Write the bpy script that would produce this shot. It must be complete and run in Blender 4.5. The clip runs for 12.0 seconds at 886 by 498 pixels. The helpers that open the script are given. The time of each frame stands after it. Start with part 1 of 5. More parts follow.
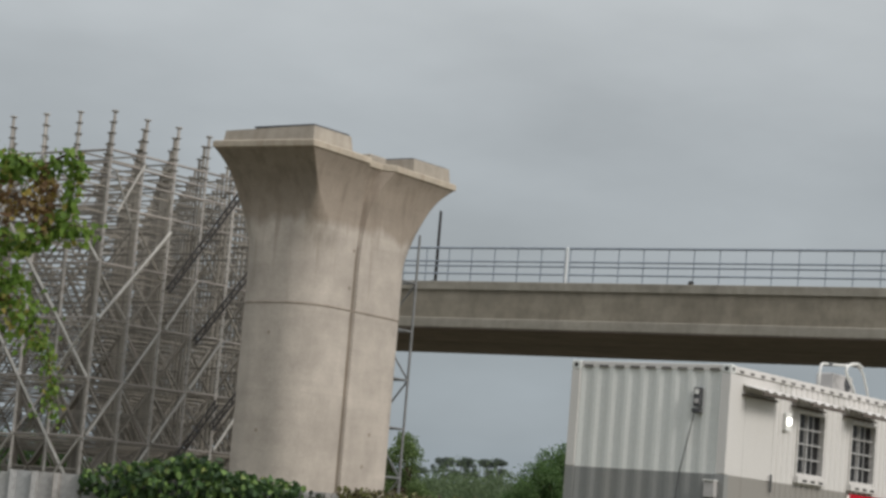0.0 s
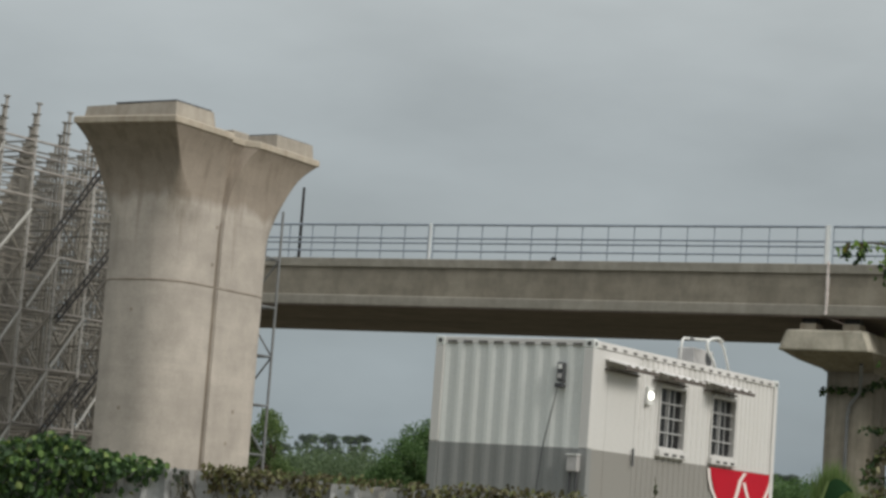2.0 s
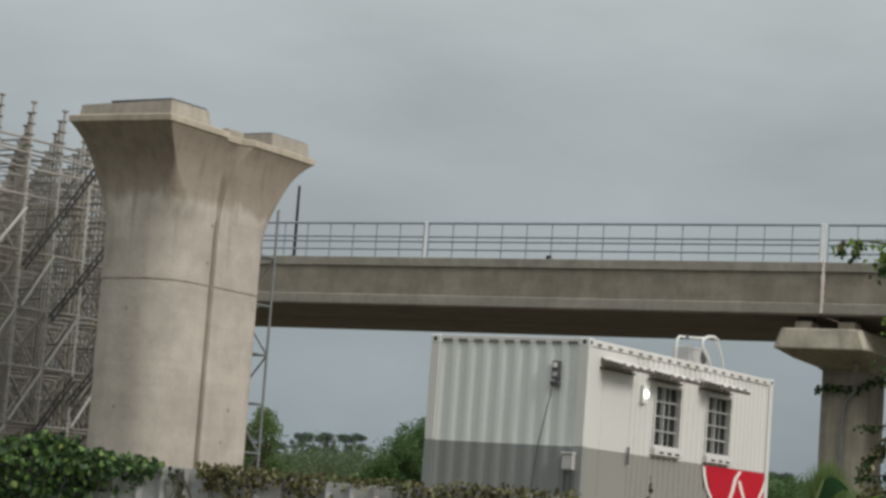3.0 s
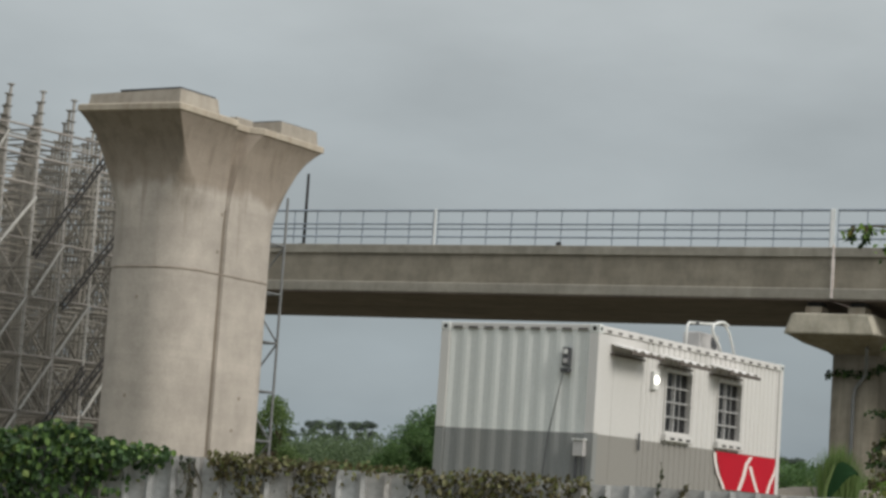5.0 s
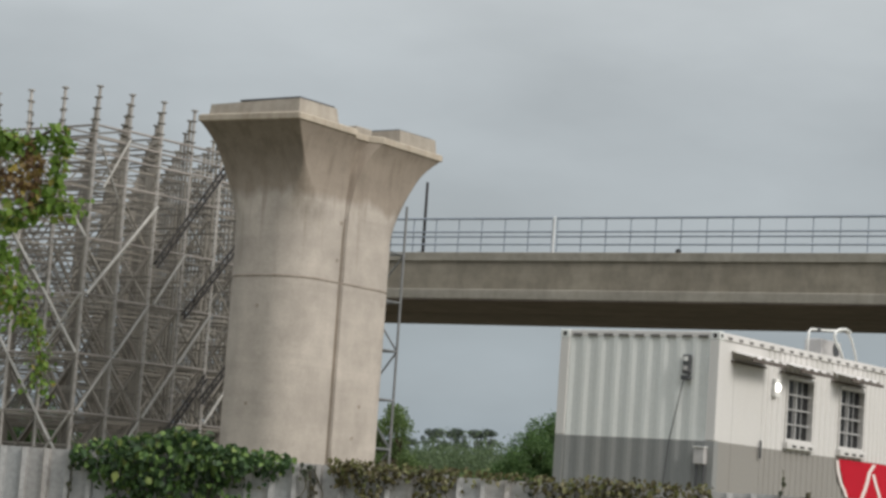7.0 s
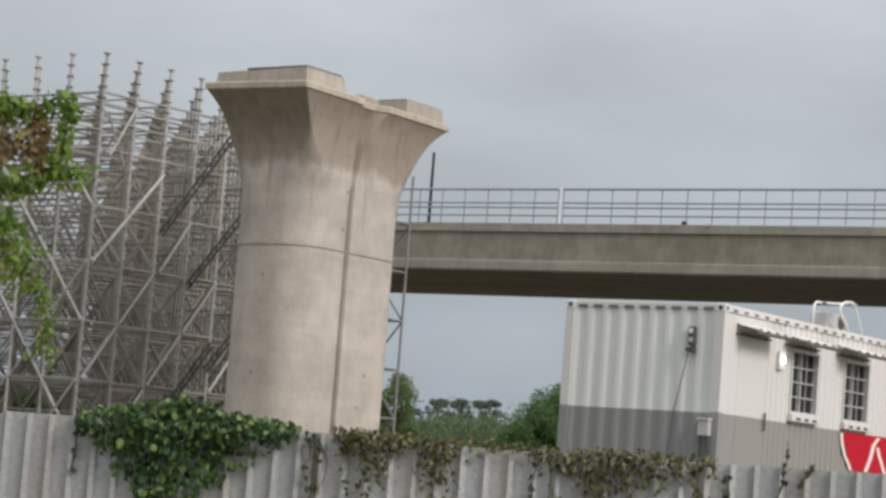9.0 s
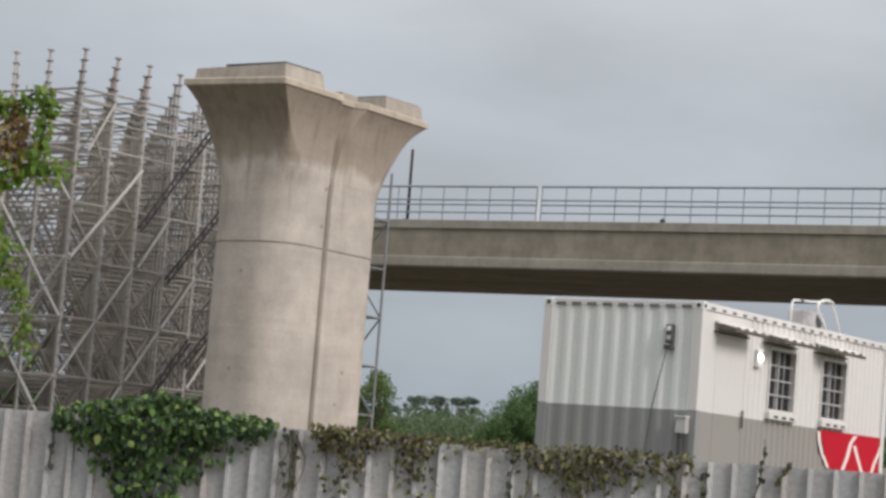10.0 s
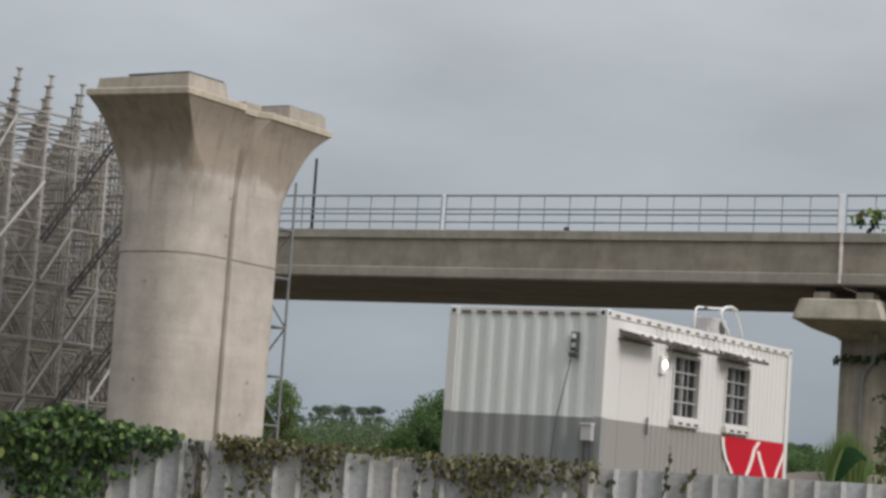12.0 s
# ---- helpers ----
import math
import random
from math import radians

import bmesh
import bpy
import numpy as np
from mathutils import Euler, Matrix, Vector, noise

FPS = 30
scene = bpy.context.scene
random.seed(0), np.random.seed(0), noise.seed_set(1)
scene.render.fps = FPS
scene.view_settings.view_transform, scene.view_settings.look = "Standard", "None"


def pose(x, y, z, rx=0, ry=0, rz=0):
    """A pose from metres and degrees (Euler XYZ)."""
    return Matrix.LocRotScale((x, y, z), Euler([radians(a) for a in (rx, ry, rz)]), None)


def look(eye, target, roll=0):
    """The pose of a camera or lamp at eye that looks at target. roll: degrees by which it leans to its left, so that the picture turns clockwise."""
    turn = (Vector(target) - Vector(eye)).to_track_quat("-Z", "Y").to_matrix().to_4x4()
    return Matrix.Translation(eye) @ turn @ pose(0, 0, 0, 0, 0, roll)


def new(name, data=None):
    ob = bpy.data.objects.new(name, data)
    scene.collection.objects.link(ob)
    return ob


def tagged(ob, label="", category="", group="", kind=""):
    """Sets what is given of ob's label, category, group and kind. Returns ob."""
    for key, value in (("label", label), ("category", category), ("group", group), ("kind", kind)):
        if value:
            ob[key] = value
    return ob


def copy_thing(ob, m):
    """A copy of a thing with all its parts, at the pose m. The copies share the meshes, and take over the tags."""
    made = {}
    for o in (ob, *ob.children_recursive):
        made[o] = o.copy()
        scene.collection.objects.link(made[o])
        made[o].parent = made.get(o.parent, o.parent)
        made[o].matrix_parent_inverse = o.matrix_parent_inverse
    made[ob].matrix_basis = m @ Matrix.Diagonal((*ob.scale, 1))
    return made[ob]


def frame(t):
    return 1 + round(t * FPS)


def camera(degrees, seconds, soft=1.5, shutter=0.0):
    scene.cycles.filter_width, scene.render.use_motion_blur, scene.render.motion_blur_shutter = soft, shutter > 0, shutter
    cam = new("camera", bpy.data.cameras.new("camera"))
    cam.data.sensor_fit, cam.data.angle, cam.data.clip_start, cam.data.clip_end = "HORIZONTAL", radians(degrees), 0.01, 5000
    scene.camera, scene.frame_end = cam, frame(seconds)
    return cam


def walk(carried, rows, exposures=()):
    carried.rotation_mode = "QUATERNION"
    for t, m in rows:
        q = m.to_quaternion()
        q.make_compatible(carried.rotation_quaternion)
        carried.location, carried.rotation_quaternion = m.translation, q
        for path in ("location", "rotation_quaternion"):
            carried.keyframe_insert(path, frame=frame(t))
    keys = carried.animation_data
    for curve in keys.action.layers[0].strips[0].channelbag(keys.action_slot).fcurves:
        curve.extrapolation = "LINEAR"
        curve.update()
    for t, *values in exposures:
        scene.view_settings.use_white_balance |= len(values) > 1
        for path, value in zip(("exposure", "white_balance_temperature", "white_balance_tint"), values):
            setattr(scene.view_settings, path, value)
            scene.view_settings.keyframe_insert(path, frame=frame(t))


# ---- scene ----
# camera: stands on the roadside, held by hand and turned
cam = camera(22.0, 12.0, soft=3.0, shutter=0.0)
ROWS = [
    (0.0, 0.007, 1.609, 3.23, 7.23, 4.77),
    (0.3, 0.003, 1.615, 2.41, 6.77, 4.37),
    (0.5, 0.002, 1.616, 1.88, 7.12, 4.23),
    (0.7, 0.004, 1.607, 1.18, 7.48, 4.26),
    (0.8, 0.006, 1.600, 0.85, 7.60, 4.30),
    (1.0, 0.008, 1.592, -0.21, 7.83, 4.35),
    (1.2, 0.008, 1.596, -0.19, 7.88, 4.34),
    (1.4, 0.007, 1.601, 0.01, 7.58, 4.32),
    (1.5, 0.006, 1.602, -0.11, 7.25, 4.31),
    (2.0, -0.001, 1.602, -0.27, 6.91, 4.22),
    (2.2, -0.001, 1.601, -0.35, 7.02, 4.21),
    (2.5, -0.001, 1.598, -0.37, 6.97, 4.22),
    (3.0, 0.001, 1.602, -0.39, 6.88, 4.19),
    (3.2, 0.001, 1.602, -0.425, 6.786, 4.17),
    (4.8, 0.000, 1.604, -0.093, 6.638, 3.91),
    (5.0, 0.000, 1.604, -0.17, 6.54, 3.89),
    (5.5, -0.010, 1.613, 0.06, 6.51, 3.77),
    (5.8, -0.005, 1.611, 0.56, 6.05, 3.63),
    (6.0, -0.002, 1.609, 0.83, 6.21, 3.53),
    (6.2, -0.005, 1.609, 1.28, 6.46, 3.48),
    (6.3, -0.007, 1.609, 1.58, 6.54, 3.48),
    (6.5, -0.010, 1.608, 2.49, 6.53, 3.64),
    (6.8, -0.002, 1.601, 2.69, 6.29, 3.90),
    (7.0, 0.002, 1.598, 2.85, 6.54, 3.97),
    (7.2, -0.001, 1.599, 2.99, 6.57, 4.13),
    (7.5, -0.006, 1.601, 3.09, 6.20, 4.34),
    (7.7, -0.006, 1.601, 3.471, 6.25, 4.36),
    (9.3, -0.001, 1.590, 2.751, 5.745, 4.45),
    (9.5, -0.001, 1.590, 2.61, 5.87, 4.46),
    (9.7, -0.001, 1.589, 2.43, 5.93, 4.51),
    (10.0, -0.002, 1.588, 2.39, 5.76, 4.56),
    (10.2, -0.002, 1.588, 2.93, 5.51, 4.50),
    (10.5, -0.001, 1.591, 2.85, 5.77, 4.38),
    (10.8, 0.008, 1.597, 1.90, 5.72, 4.55),
    (11.0, 0.012, 1.599, 0.37, 5.43, 4.58),
    (11.2, 0.009, 1.595, -0.59, 5.59, 4.38),
    (11.5, 0.001, 1.589, -0.63, 5.78, 4.27),
    (11.7, -0.003, 1.589, -0.23, 6.02, 4.21),
    (12.0, -0.007, 1.590, 0.00, 6.16, 3.97),
]
walk(cam, [(t, pose(x, 0, z, 90 + pitch, 0, yaw) @ pose(0, 0, 0, 0, 0, roll)) for t, x, z, yaw, pitch, roll in ROWS],
     exposures=[(0, 0.05, 6500, 9), (0.5, 0.05, 6500, 9), (1.0, -0.08, 6500, 4), (2.0, 0.0, 6500, 6), (3.0, 0.0, 6500, 6), (5.0, 0.06, 6500, 6.5), (5.5, 0.10, 6500, 9), (6.5, 0.16, 6500, 8), (7.5, 0.24, 6500, 9), (9.5, 0.34, 6450, 12), (10.5, 0.34, 6450, 13), (11.0, 0.28, 6400, 11), (11.5, 0.22, 6400, 11), (12, 0.16, 6400, 11)])

# ---------------------------------------------------------------- light
SUN_DIR = Vector((0.70, -0.57, 0.60)).normalized()
world = bpy.data.worlds.new("overcast_sky")
scene.world = world
world.use_nodes = True
wn, wl = world.node_tree.nodes, world.node_tree.links
wn.clear()
w_out = wn.new("ShaderNodeOutputWorld")
w_bg = wn.new("ShaderNodeBackground")
w_sky = wn.new("ShaderNodeTexSky")
w_sky.sky_type, w_sky.sun_disc = "NISHITA", False
w_sky.sun_elevation = math.asin(SUN_DIR.z)
w_sky.sun_rotation = math.atan2(SUN_DIR.x, SUN_DIR.y)
w_sky.air_density, w_sky.dust_density = 1.2, 3.0
w_dim = wn.new("ShaderNodeVectorMath"); w_dim.operation = "SCALE"; w_dim.inputs["Scale"].default_value = 0.06
w_tc = wn.new("ShaderNodeTexCoord")
w_sep = wn.new("ShaderNodeSeparateXYZ")
w_ramp = wn.new("ShaderNodeValToRGB")
w_ramp.color_ramp.interpolation = "EASE"
stops = [(0.0, (0.265, 0.315, 0.36)), (0.06, (0.33, 0.37, 0.405)), (0.14, (0.40, 0.43, 0.455)), (0.28, (0.55, 0.575, 0.59)), (1.0, (1.27, 1.27, 1.27))]
while len(w_ramp.color_ramp.elements) < len(stops):
    w_ramp.color_ramp.elements.new(0.5)
for e, (p, c) in zip(w_ramp.color_ramp.elements, stops):
    e.position, e.color = p, (*c, 1)
w_map = wn.new("ShaderNodeMapping"); w_map.inputs["Scale"].default_value = (5.0, 5.0, 13.0); w_map.inputs["Rotation"].default_value = (0.0, 0.25, 0.0)
w_noise = wn.new("ShaderNodeTexNoise")
w_noise.inputs["Scale"].default_value, w_noise.inputs["Detail"].default_value, w_noise.inputs["Roughness"].default_value = 1.3, 5.0, 0.5
w_rng = wn.new("ShaderNodeMapRange")
for k, v in (("From Min", 0.25), ("From Max", 0.75), ("To Min", 0.86), ("To Max", 1.13)):
    w_rng.inputs[k].default_value = v
w_mul = wn.new("ShaderNodeVectorMath"); w_mul.operation = "SCALE"
w_mix = wn.new("ShaderNodeMix"); w_mix.data_type = "RGBA"; w_mix.inputs["Factor"].default_value = 0.88
wl.new(w_tc.outputs["Generated"], w_sep.inputs[0]); wl.new(w_sep.outputs["Z"], w_ramp.inputs[0])
wl.new(w_tc.outputs["Generated"], w_map.inputs[0]); wl.new(w_map.outputs[0], w_noise.inputs["Vector"])
wl.new(w_noise.outputs[0], w_rng.inputs[0]); wl.new(w_ramp.outputs[0], w_mul.inputs[0]); wl.new(w_rng.outputs[0], w_mul.inputs["Scale"])
wl.new(w_sky.outputs[0], w_dim.inputs[0])
wl.new(w_dim.outputs[0], w_mix.inputs["A"]); wl.new(w_mul.outputs[0], w_mix.inputs["B"])
wl.new(w_mix.outputs["Result"], w_bg.inputs[0]); wl.new(w_bg.outputs[0], w_out.inputs[0])
w_bg.inputs[1].default_value = 1.0

sun = new("sun", bpy.data.lights.new("sun", "SUN"))
sun.data.energy, sun.data.angle, sun.data.color = 2.1, radians(24), (1.0, 0.95, 0.89)
sun.matrix_world = look((0, 0, 60), Vector((0, 0, 60)) - SUN_DIR)


# ---------------------------------------------------------------- materials
def material(name, colour, rough=0.8, metal=0.0, vary=0.15, scale=3.0, fine=40.0, bump=0.15, stretch=(1, 1, 1), tint=None, island=0.0, obj=0.0, translucent=0.0, spec=0.5):
    """A surface with a broad and a fine variation, and fine relief. tint: the colour of stains."""
    m = bpy.data.materials.new(name)
    m.use_nodes = True
    n, l = m.node_tree.nodes, m.node_tree.links
    b = n["Principled BSDF"]
    b.inputs["Roughness"].default_value, b.inputs["Metallic"].default_value = rough, metal
    b.inputs["Specular IOR Level"].default_value = spec
    tc = n.new("ShaderNodeTexCoord")
    mp = n.new("ShaderNodeMapping"); mp.inputs["Scale"].default_value = stretch
    l.new(tc.outputs["Object"], mp.inputs[0])
    n1 = n.new("ShaderNodeTexNoise"); n1.inputs["Scale"].default_value, n1.inputs["Detail"].default_value, n1.inputs["Roughness"].default_value = scale, 6.0, 0.62
    n2 = n.new("ShaderNodeTexNoise"); n2.inputs["Scale"].default_value, n2.inputs["Detail"].default_value = fine, 4.0
    l.new(mp.outputs[0], n1.inputs["Vector"]); l.new(tc.outputs["Object"], n2.inputs["Vector"])
    r1 = n.new("ShaderNodeMapRange")
    for k, v in (("From Min", 0.35), ("From Max", 0.68), ("To Min", 0.0), ("To Max", 1.0)):
        r1.inputs[k].default_value = v
    l.new(n1.outputs[0], r1.inputs[0])
    mx = n.new("ShaderNodeMix"); mx.data_type = "RGBA"
    mx.inputs["A"].default_value = (*colour, 1)
    mx.inputs["B"].default_value = (*(tint or [c * (1 - vary * 2) for c in colour]), 1)
    fac = n.new("ShaderNodeMath"); fac.operation = "MULTIPLY"; fac.inputs[1].default_value = 1.0 if tint is None else min(1.0, vary * 3)
    l.new(r1.outputs[0], fac.inputs[0]); l.new(fac.outputs[0], mx.inputs["Factor"])
    hsv = n.new("ShaderNodeHueSaturation")
    l.new(mx.outputs["Result"], hsv.inputs["Color"])
    r2 = n.new("ShaderNodeMapRange")
    for k, v in (("From Min", 0.3), ("From Max", 0.7), ("To Min", 1 - vary * 0.6), ("To Max", 1 + vary * 0.6)):
        r2.inputs[k].default_value = v
    l.new(n2.outputs[0], r2.inputs[0])
    val = r2.outputs[0]
    for amount, node, sock in ((island, "ShaderNodeNewGeometry", "Random Per Island"), (obj, "ShaderNodeObjectInfo", "Random")):
        if amount:
            g = n.new(node)
            r = n.new("ShaderNodeMapRange"); r.inputs["To Min"].default_value, r.inputs["To Max"].default_value = 1 - amount, 1 + amount
            mm = n.new("ShaderNodeMath"); mm.operation = "MULTIPLY"
            l.new(g.outputs[sock], r.inputs[0]); l.new(r.outputs[0], mm.inputs[0]); l.new(val, mm.inputs[1])
            val = mm.outputs[0]
    l.new(val, hsv.inputs["Value"])
    l.new(hsv.outputs[0], b.inputs["Base Color"])
    if bump:
        bp = n.new("ShaderNodeBump"); bp.inputs["Strength"].default_value, bp.inputs["Distance"].default_value = bump, 0.02
        l.new(n2.outputs[0], bp.inputs["Height"]); l.new(bp.outputs[0], b.inputs["Normal"])
    if translucent:
        tr = n.new("ShaderNodeBsdfTranslucent"); ms = n.new("ShaderNodeMixShader"); ms.inputs[0].default_value = translucent
        l.new(hsv.outputs[0], tr.inputs[0]); l.new(b.outputs[0], ms.inputs[1]); l.new(tr.outputs[0], ms.inputs[2])
        l.new(ms.outputs[0], n["Material Output"].inputs[0])
    return m


def leaf_material(name, stops, translucent=0.35, rough=0.55, spec=0.35):
    """Leaves: each takes its own colour out of the ramp."""
    m = bpy.data.materials.new(name)
    m.use_nodes = True
    n, l = m.node_tree.nodes, m.node_tree.links
    b = n["Principled BSDF"]
    b.inputs["Roughness"].default_value = rough
    b.inputs["Specular IOR Level"].default_value = spec
    g, o, add, fr, r = n.new("ShaderNodeNewGeometry"), n.new("ShaderNodeObjectInfo"), n.new("ShaderNodeMath"), n.new("ShaderNodeMath"), n.new("ShaderNodeValToRGB")
    fr.operation = "FRACT"
    l.new(g.outputs["Random Per Island"], add.inputs[0]); l.new(o.outputs["Random"], add.inputs[1])
    l.new(add.outputs[0], fr.inputs[0]); l.new(fr.outputs[0], r.inputs[0])
    while len(r.color_ramp.elements) < len(stops):
        r.color_ramp.elements.new(0.5)
    for e, (p, c) in zip(r.color_ramp.elements, stops):
        e.position, e.color = p, (*c, 1)
    tr, ms = n.new("ShaderNodeBsdfTranslucent"), n.new("ShaderNodeMixShader")
    ms.inputs[0].default_value = translucent
    l.new(r.outputs[0], b.inputs["Base Color"]); l.new(r.outputs[0], tr.inputs[0])
    l.new(b.outputs[0], ms.inputs[1]); l.new(tr.outputs[0], ms.inputs[2]); l.new(ms.outputs[0], n["Material Output"].inputs[0])
    return m


def concrete_material(name, colour, stain, streak=0.5, panel=0.12, runs=None, head=None, cloudy=0.78, drip_size=(2.4, 2.4, 0.22), blotchy=0.90):
    """Cast concrete: clouds, rain streaks, form panels of slightly different tone, pores. runs: heights between which the streaks peter out."""
    m = bpy.data.materials.new(name)
    m.use_nodes = True
    n, l = m.node_tree.nodes, m.node_tree.links
    b = n["Principled BSDF"]
    b.inputs["Roughness"].default_value = 0.88
    b.inputs["Specular IOR Level"].default_value = 0.25
    tc = n.new("ShaderNodeTexCoord")

    def noise_at(scale, stretch, detail=6.0, lo=0.35, hi=0.65):
        mp = n.new("ShaderNodeMapping"); mp.inputs["Scale"].default_value = stretch
        t = n.new("ShaderNodeTexNoise"); t.inputs["Scale"].default_value, t.inputs["Detail"].default_value, t.inputs["Roughness"].default_value = scale, detail, 0.6
        r = n.new("ShaderNodeMapRange"); r.inputs["From Min"].default_value, r.inputs["From Max"].default_value = lo, hi
        l.new(tc.outputs["Object"], mp.inputs[0]); l.new(mp.outputs[0], t.inputs["Vector"]); l.new(t.outputs[0], r.inputs[0])
        return r.outputs[0], t.outputs[0]

    cloud, _ = noise_at(1.3, (1, 1, 0.8))
    drip, _ = noise_at(2.2, drip_size, 5.0, 0.46, 0.72)
    pores, raw = noise_at(26.0, (1, 1, 1), 5.0, 0.3, 0.7)
    # form panels: tone from cells 1.2 m wide and 1.35 m high
    mp = n.new("ShaderNodeMapping"); mp.inputs["Scale"].default_value = (0.55, 0.55, 0.74); mp.inputs["Location"].default_value = (0.3, 0.15, 0.1)
    sn = n.new("ShaderNodeVectorMath"); sn.operation = "FLOOR"
    wn_ = n.new("ShaderNodeTexWhiteNoise")
    l.new(tc.outputs["Object"], mp.inputs[0]); l.new(mp.outputs[0], sn.inputs[0]); l.new(sn.outputs[0], wn_.inputs["Vector"])
    m1 = n.new("ShaderNodeMix"); m1.data_type = "RGBA"
    m1.inputs["A"].default_value = (*colour, 1); m1.inputs["B"].default_value = (*[c * cloudy for c in colour], 1)
    l.new(cloud, m1.inputs["Factor"])
    m2 = n.new("ShaderNodeMix"); m2.data_type = "RGBA"; m2.inputs["B"].default_value = (*stain, 1)
    f2 = n.new("ShaderNodeMath"); f2.operation = "MULTIPLY"; f2.inputs[1].default_value = streak
    if runs:
        # each streak runs down until its own strength is used up
        sz, fade, sub = n.new("ShaderNodeSeparateXYZ"), n.new("ShaderNodeMapRange"), n.new("ShaderNodeMath")
        fade.inputs["From Min"].default_value, fade.inputs["From Max"].default_value = runs
        fade.inputs["To Min"].default_value, fade.inputs["To Max"].default_value = 0.80, -0.32
        sub.operation, sub.use_clamp = "SUBTRACT", True
        l.new(tc.outputs["Object"], sz.inputs[0]); l.new(sz.outputs["Z"], fade.inputs[0]); l.new(drip, sub.inputs[0]); l.new(fade.outputs[0], sub.inputs[1])
        drip = sub.outputs[0]
    base = m1.outputs["Result"]
    if head:
        # the head is a later pour of browner, stained concrete with a ragged lower edge
        blot, _ = noise_at(1.7, (1.2, 1.2, 0.55), 5.0, 0.25, 0.75)
        hz, mul, up, edge, m0 = n.new("ShaderNodeSeparateXYZ"), n.new("ShaderNodeMath"), n.new("ShaderNodeMath"), n.new("ShaderNodeMapRange"), n.new("ShaderNodeMix")
        mul.operation, mul.inputs[1].default_value = "MULTIPLY", 0.34
        edge.inputs["From Min"].default_value, edge.inputs["From Max"].default_value, edge.inputs["To Max"].default_value = head[0], head[1], head[2]
        m0.data_type = "RGBA"; m0.inputs["B"].default_value = (*head[3], 1)
        l.new(tc.outputs["Object"], hz.inputs[0]); l.new(blot, mul.inputs[0]); l.new(hz.outputs["Z"], up.inputs[0]); l.new(mul.outputs[0], up.inputs[1])
        l.new(up.outputs[0], edge.inputs[0]); l.new(edge.outputs[0], m0.inputs["Factor"]); l.new(base, m0.inputs["A"])
        base = m0.outputs["Result"]
    l.new(drip, f2.inputs[0]); l.new(f2.outputs[0], m2.inputs["Factor"]); l.new(base, m2.inputs["A"])
    hsv = n.new("ShaderNodeHueSaturation")
    r1 = n.new("ShaderNodeMapRange"); r1.inputs["To Min"].default_value, r1.inputs["To Max"].default_value = 1 - panel, 1 + panel * 0.6
    r2 = n.new("ShaderNodeMapRange"); r2.inputs["To Min"].default_value, r2.inputs["To Max"].default_value = 0.92, 1.06
    mm = n.new("ShaderNodeMath"); mm.operation = "MULTIPLY"
    l.new(wn_.outputs["Value"], r1.inputs[0]); l.new(pores, r2.inputs[0]); l.new(r1.outputs[0], mm.inputs[0]); l.new(r2.outputs[0], mm.inputs[1])
    # pour layers and blotches
    layer, _ = noise_at(1.0, (0.35, 0.35, 2.2), 4.0, 0.35, 0.65)
    blotch, _ = noise_at(5.0, (1, 1, 0.7), 4.0, 0.4, 0.7)
    tone = mm.outputs[0]
    for src, lo, hi in ((layer, 0.90, 1.05), (blotch, 1.0 + (1.0 - blotchy) * 0.4, blotchy)):
        rr_, mu_ = n.new("ShaderNodeMapRange"), n.new("ShaderNodeMath")
        rr_.inputs["To Min"].default_value, rr_.inputs["To Max"].default_value, mu_.operation = lo, hi, "MULTIPLY"
        l.new(src, rr_.inputs[0]); l.new(rr_.outputs[0], mu_.inputs[0]); l.new(tone, mu_.inputs[1])
        tone = mu_.outputs[0]
    l.new(tone, hsv.inputs["Value"]); l.new(m2.outputs["Result"], hsv.inputs["Color"]); l.new(hsv.outputs[0], b.inputs["Base Color"])
    bp = n.new("ShaderNodeBump"); bp.inputs["Strength"].default_value, bp.inputs["Distance"].default_value = 0.25, 0.02
    l.new(raw, bp.inputs["Height"]); l.new(bp.outputs[0], b.inputs["Normal"])
    return m


M_PIER = concrete_material("pale_cast_concrete", (0.468, 0.420, 0.374), (0.195, 0.160, 0.127), 0.66, 0.06, (5.0, 7.5), (6.99, 7.16, 0.76, (0.26, 0.215, 0.173)), 0.81, (2.4, 2.4, 0.22), 0.93)
M_RIM = concrete_material("rim_concrete", (0.48, 0.42, 0.345), (0.27, 0.21, 0.15), 0.5, 0.05)
M_PLINTH = concrete_material("plinth_concrete", (0.40, 0.36, 0.31), (0.22, 0.185, 0.145), 0.5, 0.05)
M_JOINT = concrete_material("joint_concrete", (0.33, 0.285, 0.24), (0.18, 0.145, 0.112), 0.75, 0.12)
M_GIRDER = concrete_material("weathered_girder_concrete", (0.295, 0.265, 0.218), (0.16, 0.138, 0.107), 0.40, 0.07, drip_size=(0.45, 2.4, 0.12))
M_COPING = concrete_material("girder_edge_concrete", (0.34, 0.317, 0.275), (0.185, 0.17, 0.138), 0.40, 0.06, drip_size=(0.6, 2.4, 0.3))
# Darker than the girder sides: underside shade and dirt are in this colour.
M_SOFFIT = concrete_material("shaded_dirty_soffit_concrete", (0.205, 0.168, 0.152), (0.115, 0.095, 0.086), 0.4, 0.05, drip_size=(0.12, 1.6, 1.0))
M_PIER_OLD = concrete_material("old_pier_concrete", (0.36, 0.32, 0.262), (0.15, 0.135, 0.105), 0.5, 0.06)
M_CAP_OLD = concrete_material("old_cap_concrete", (0.56, 0.515, 0.43), (0.25, 0.225, 0.17), 0.75, 0.08, drip_size=(1.3, 1.3, 0.7))
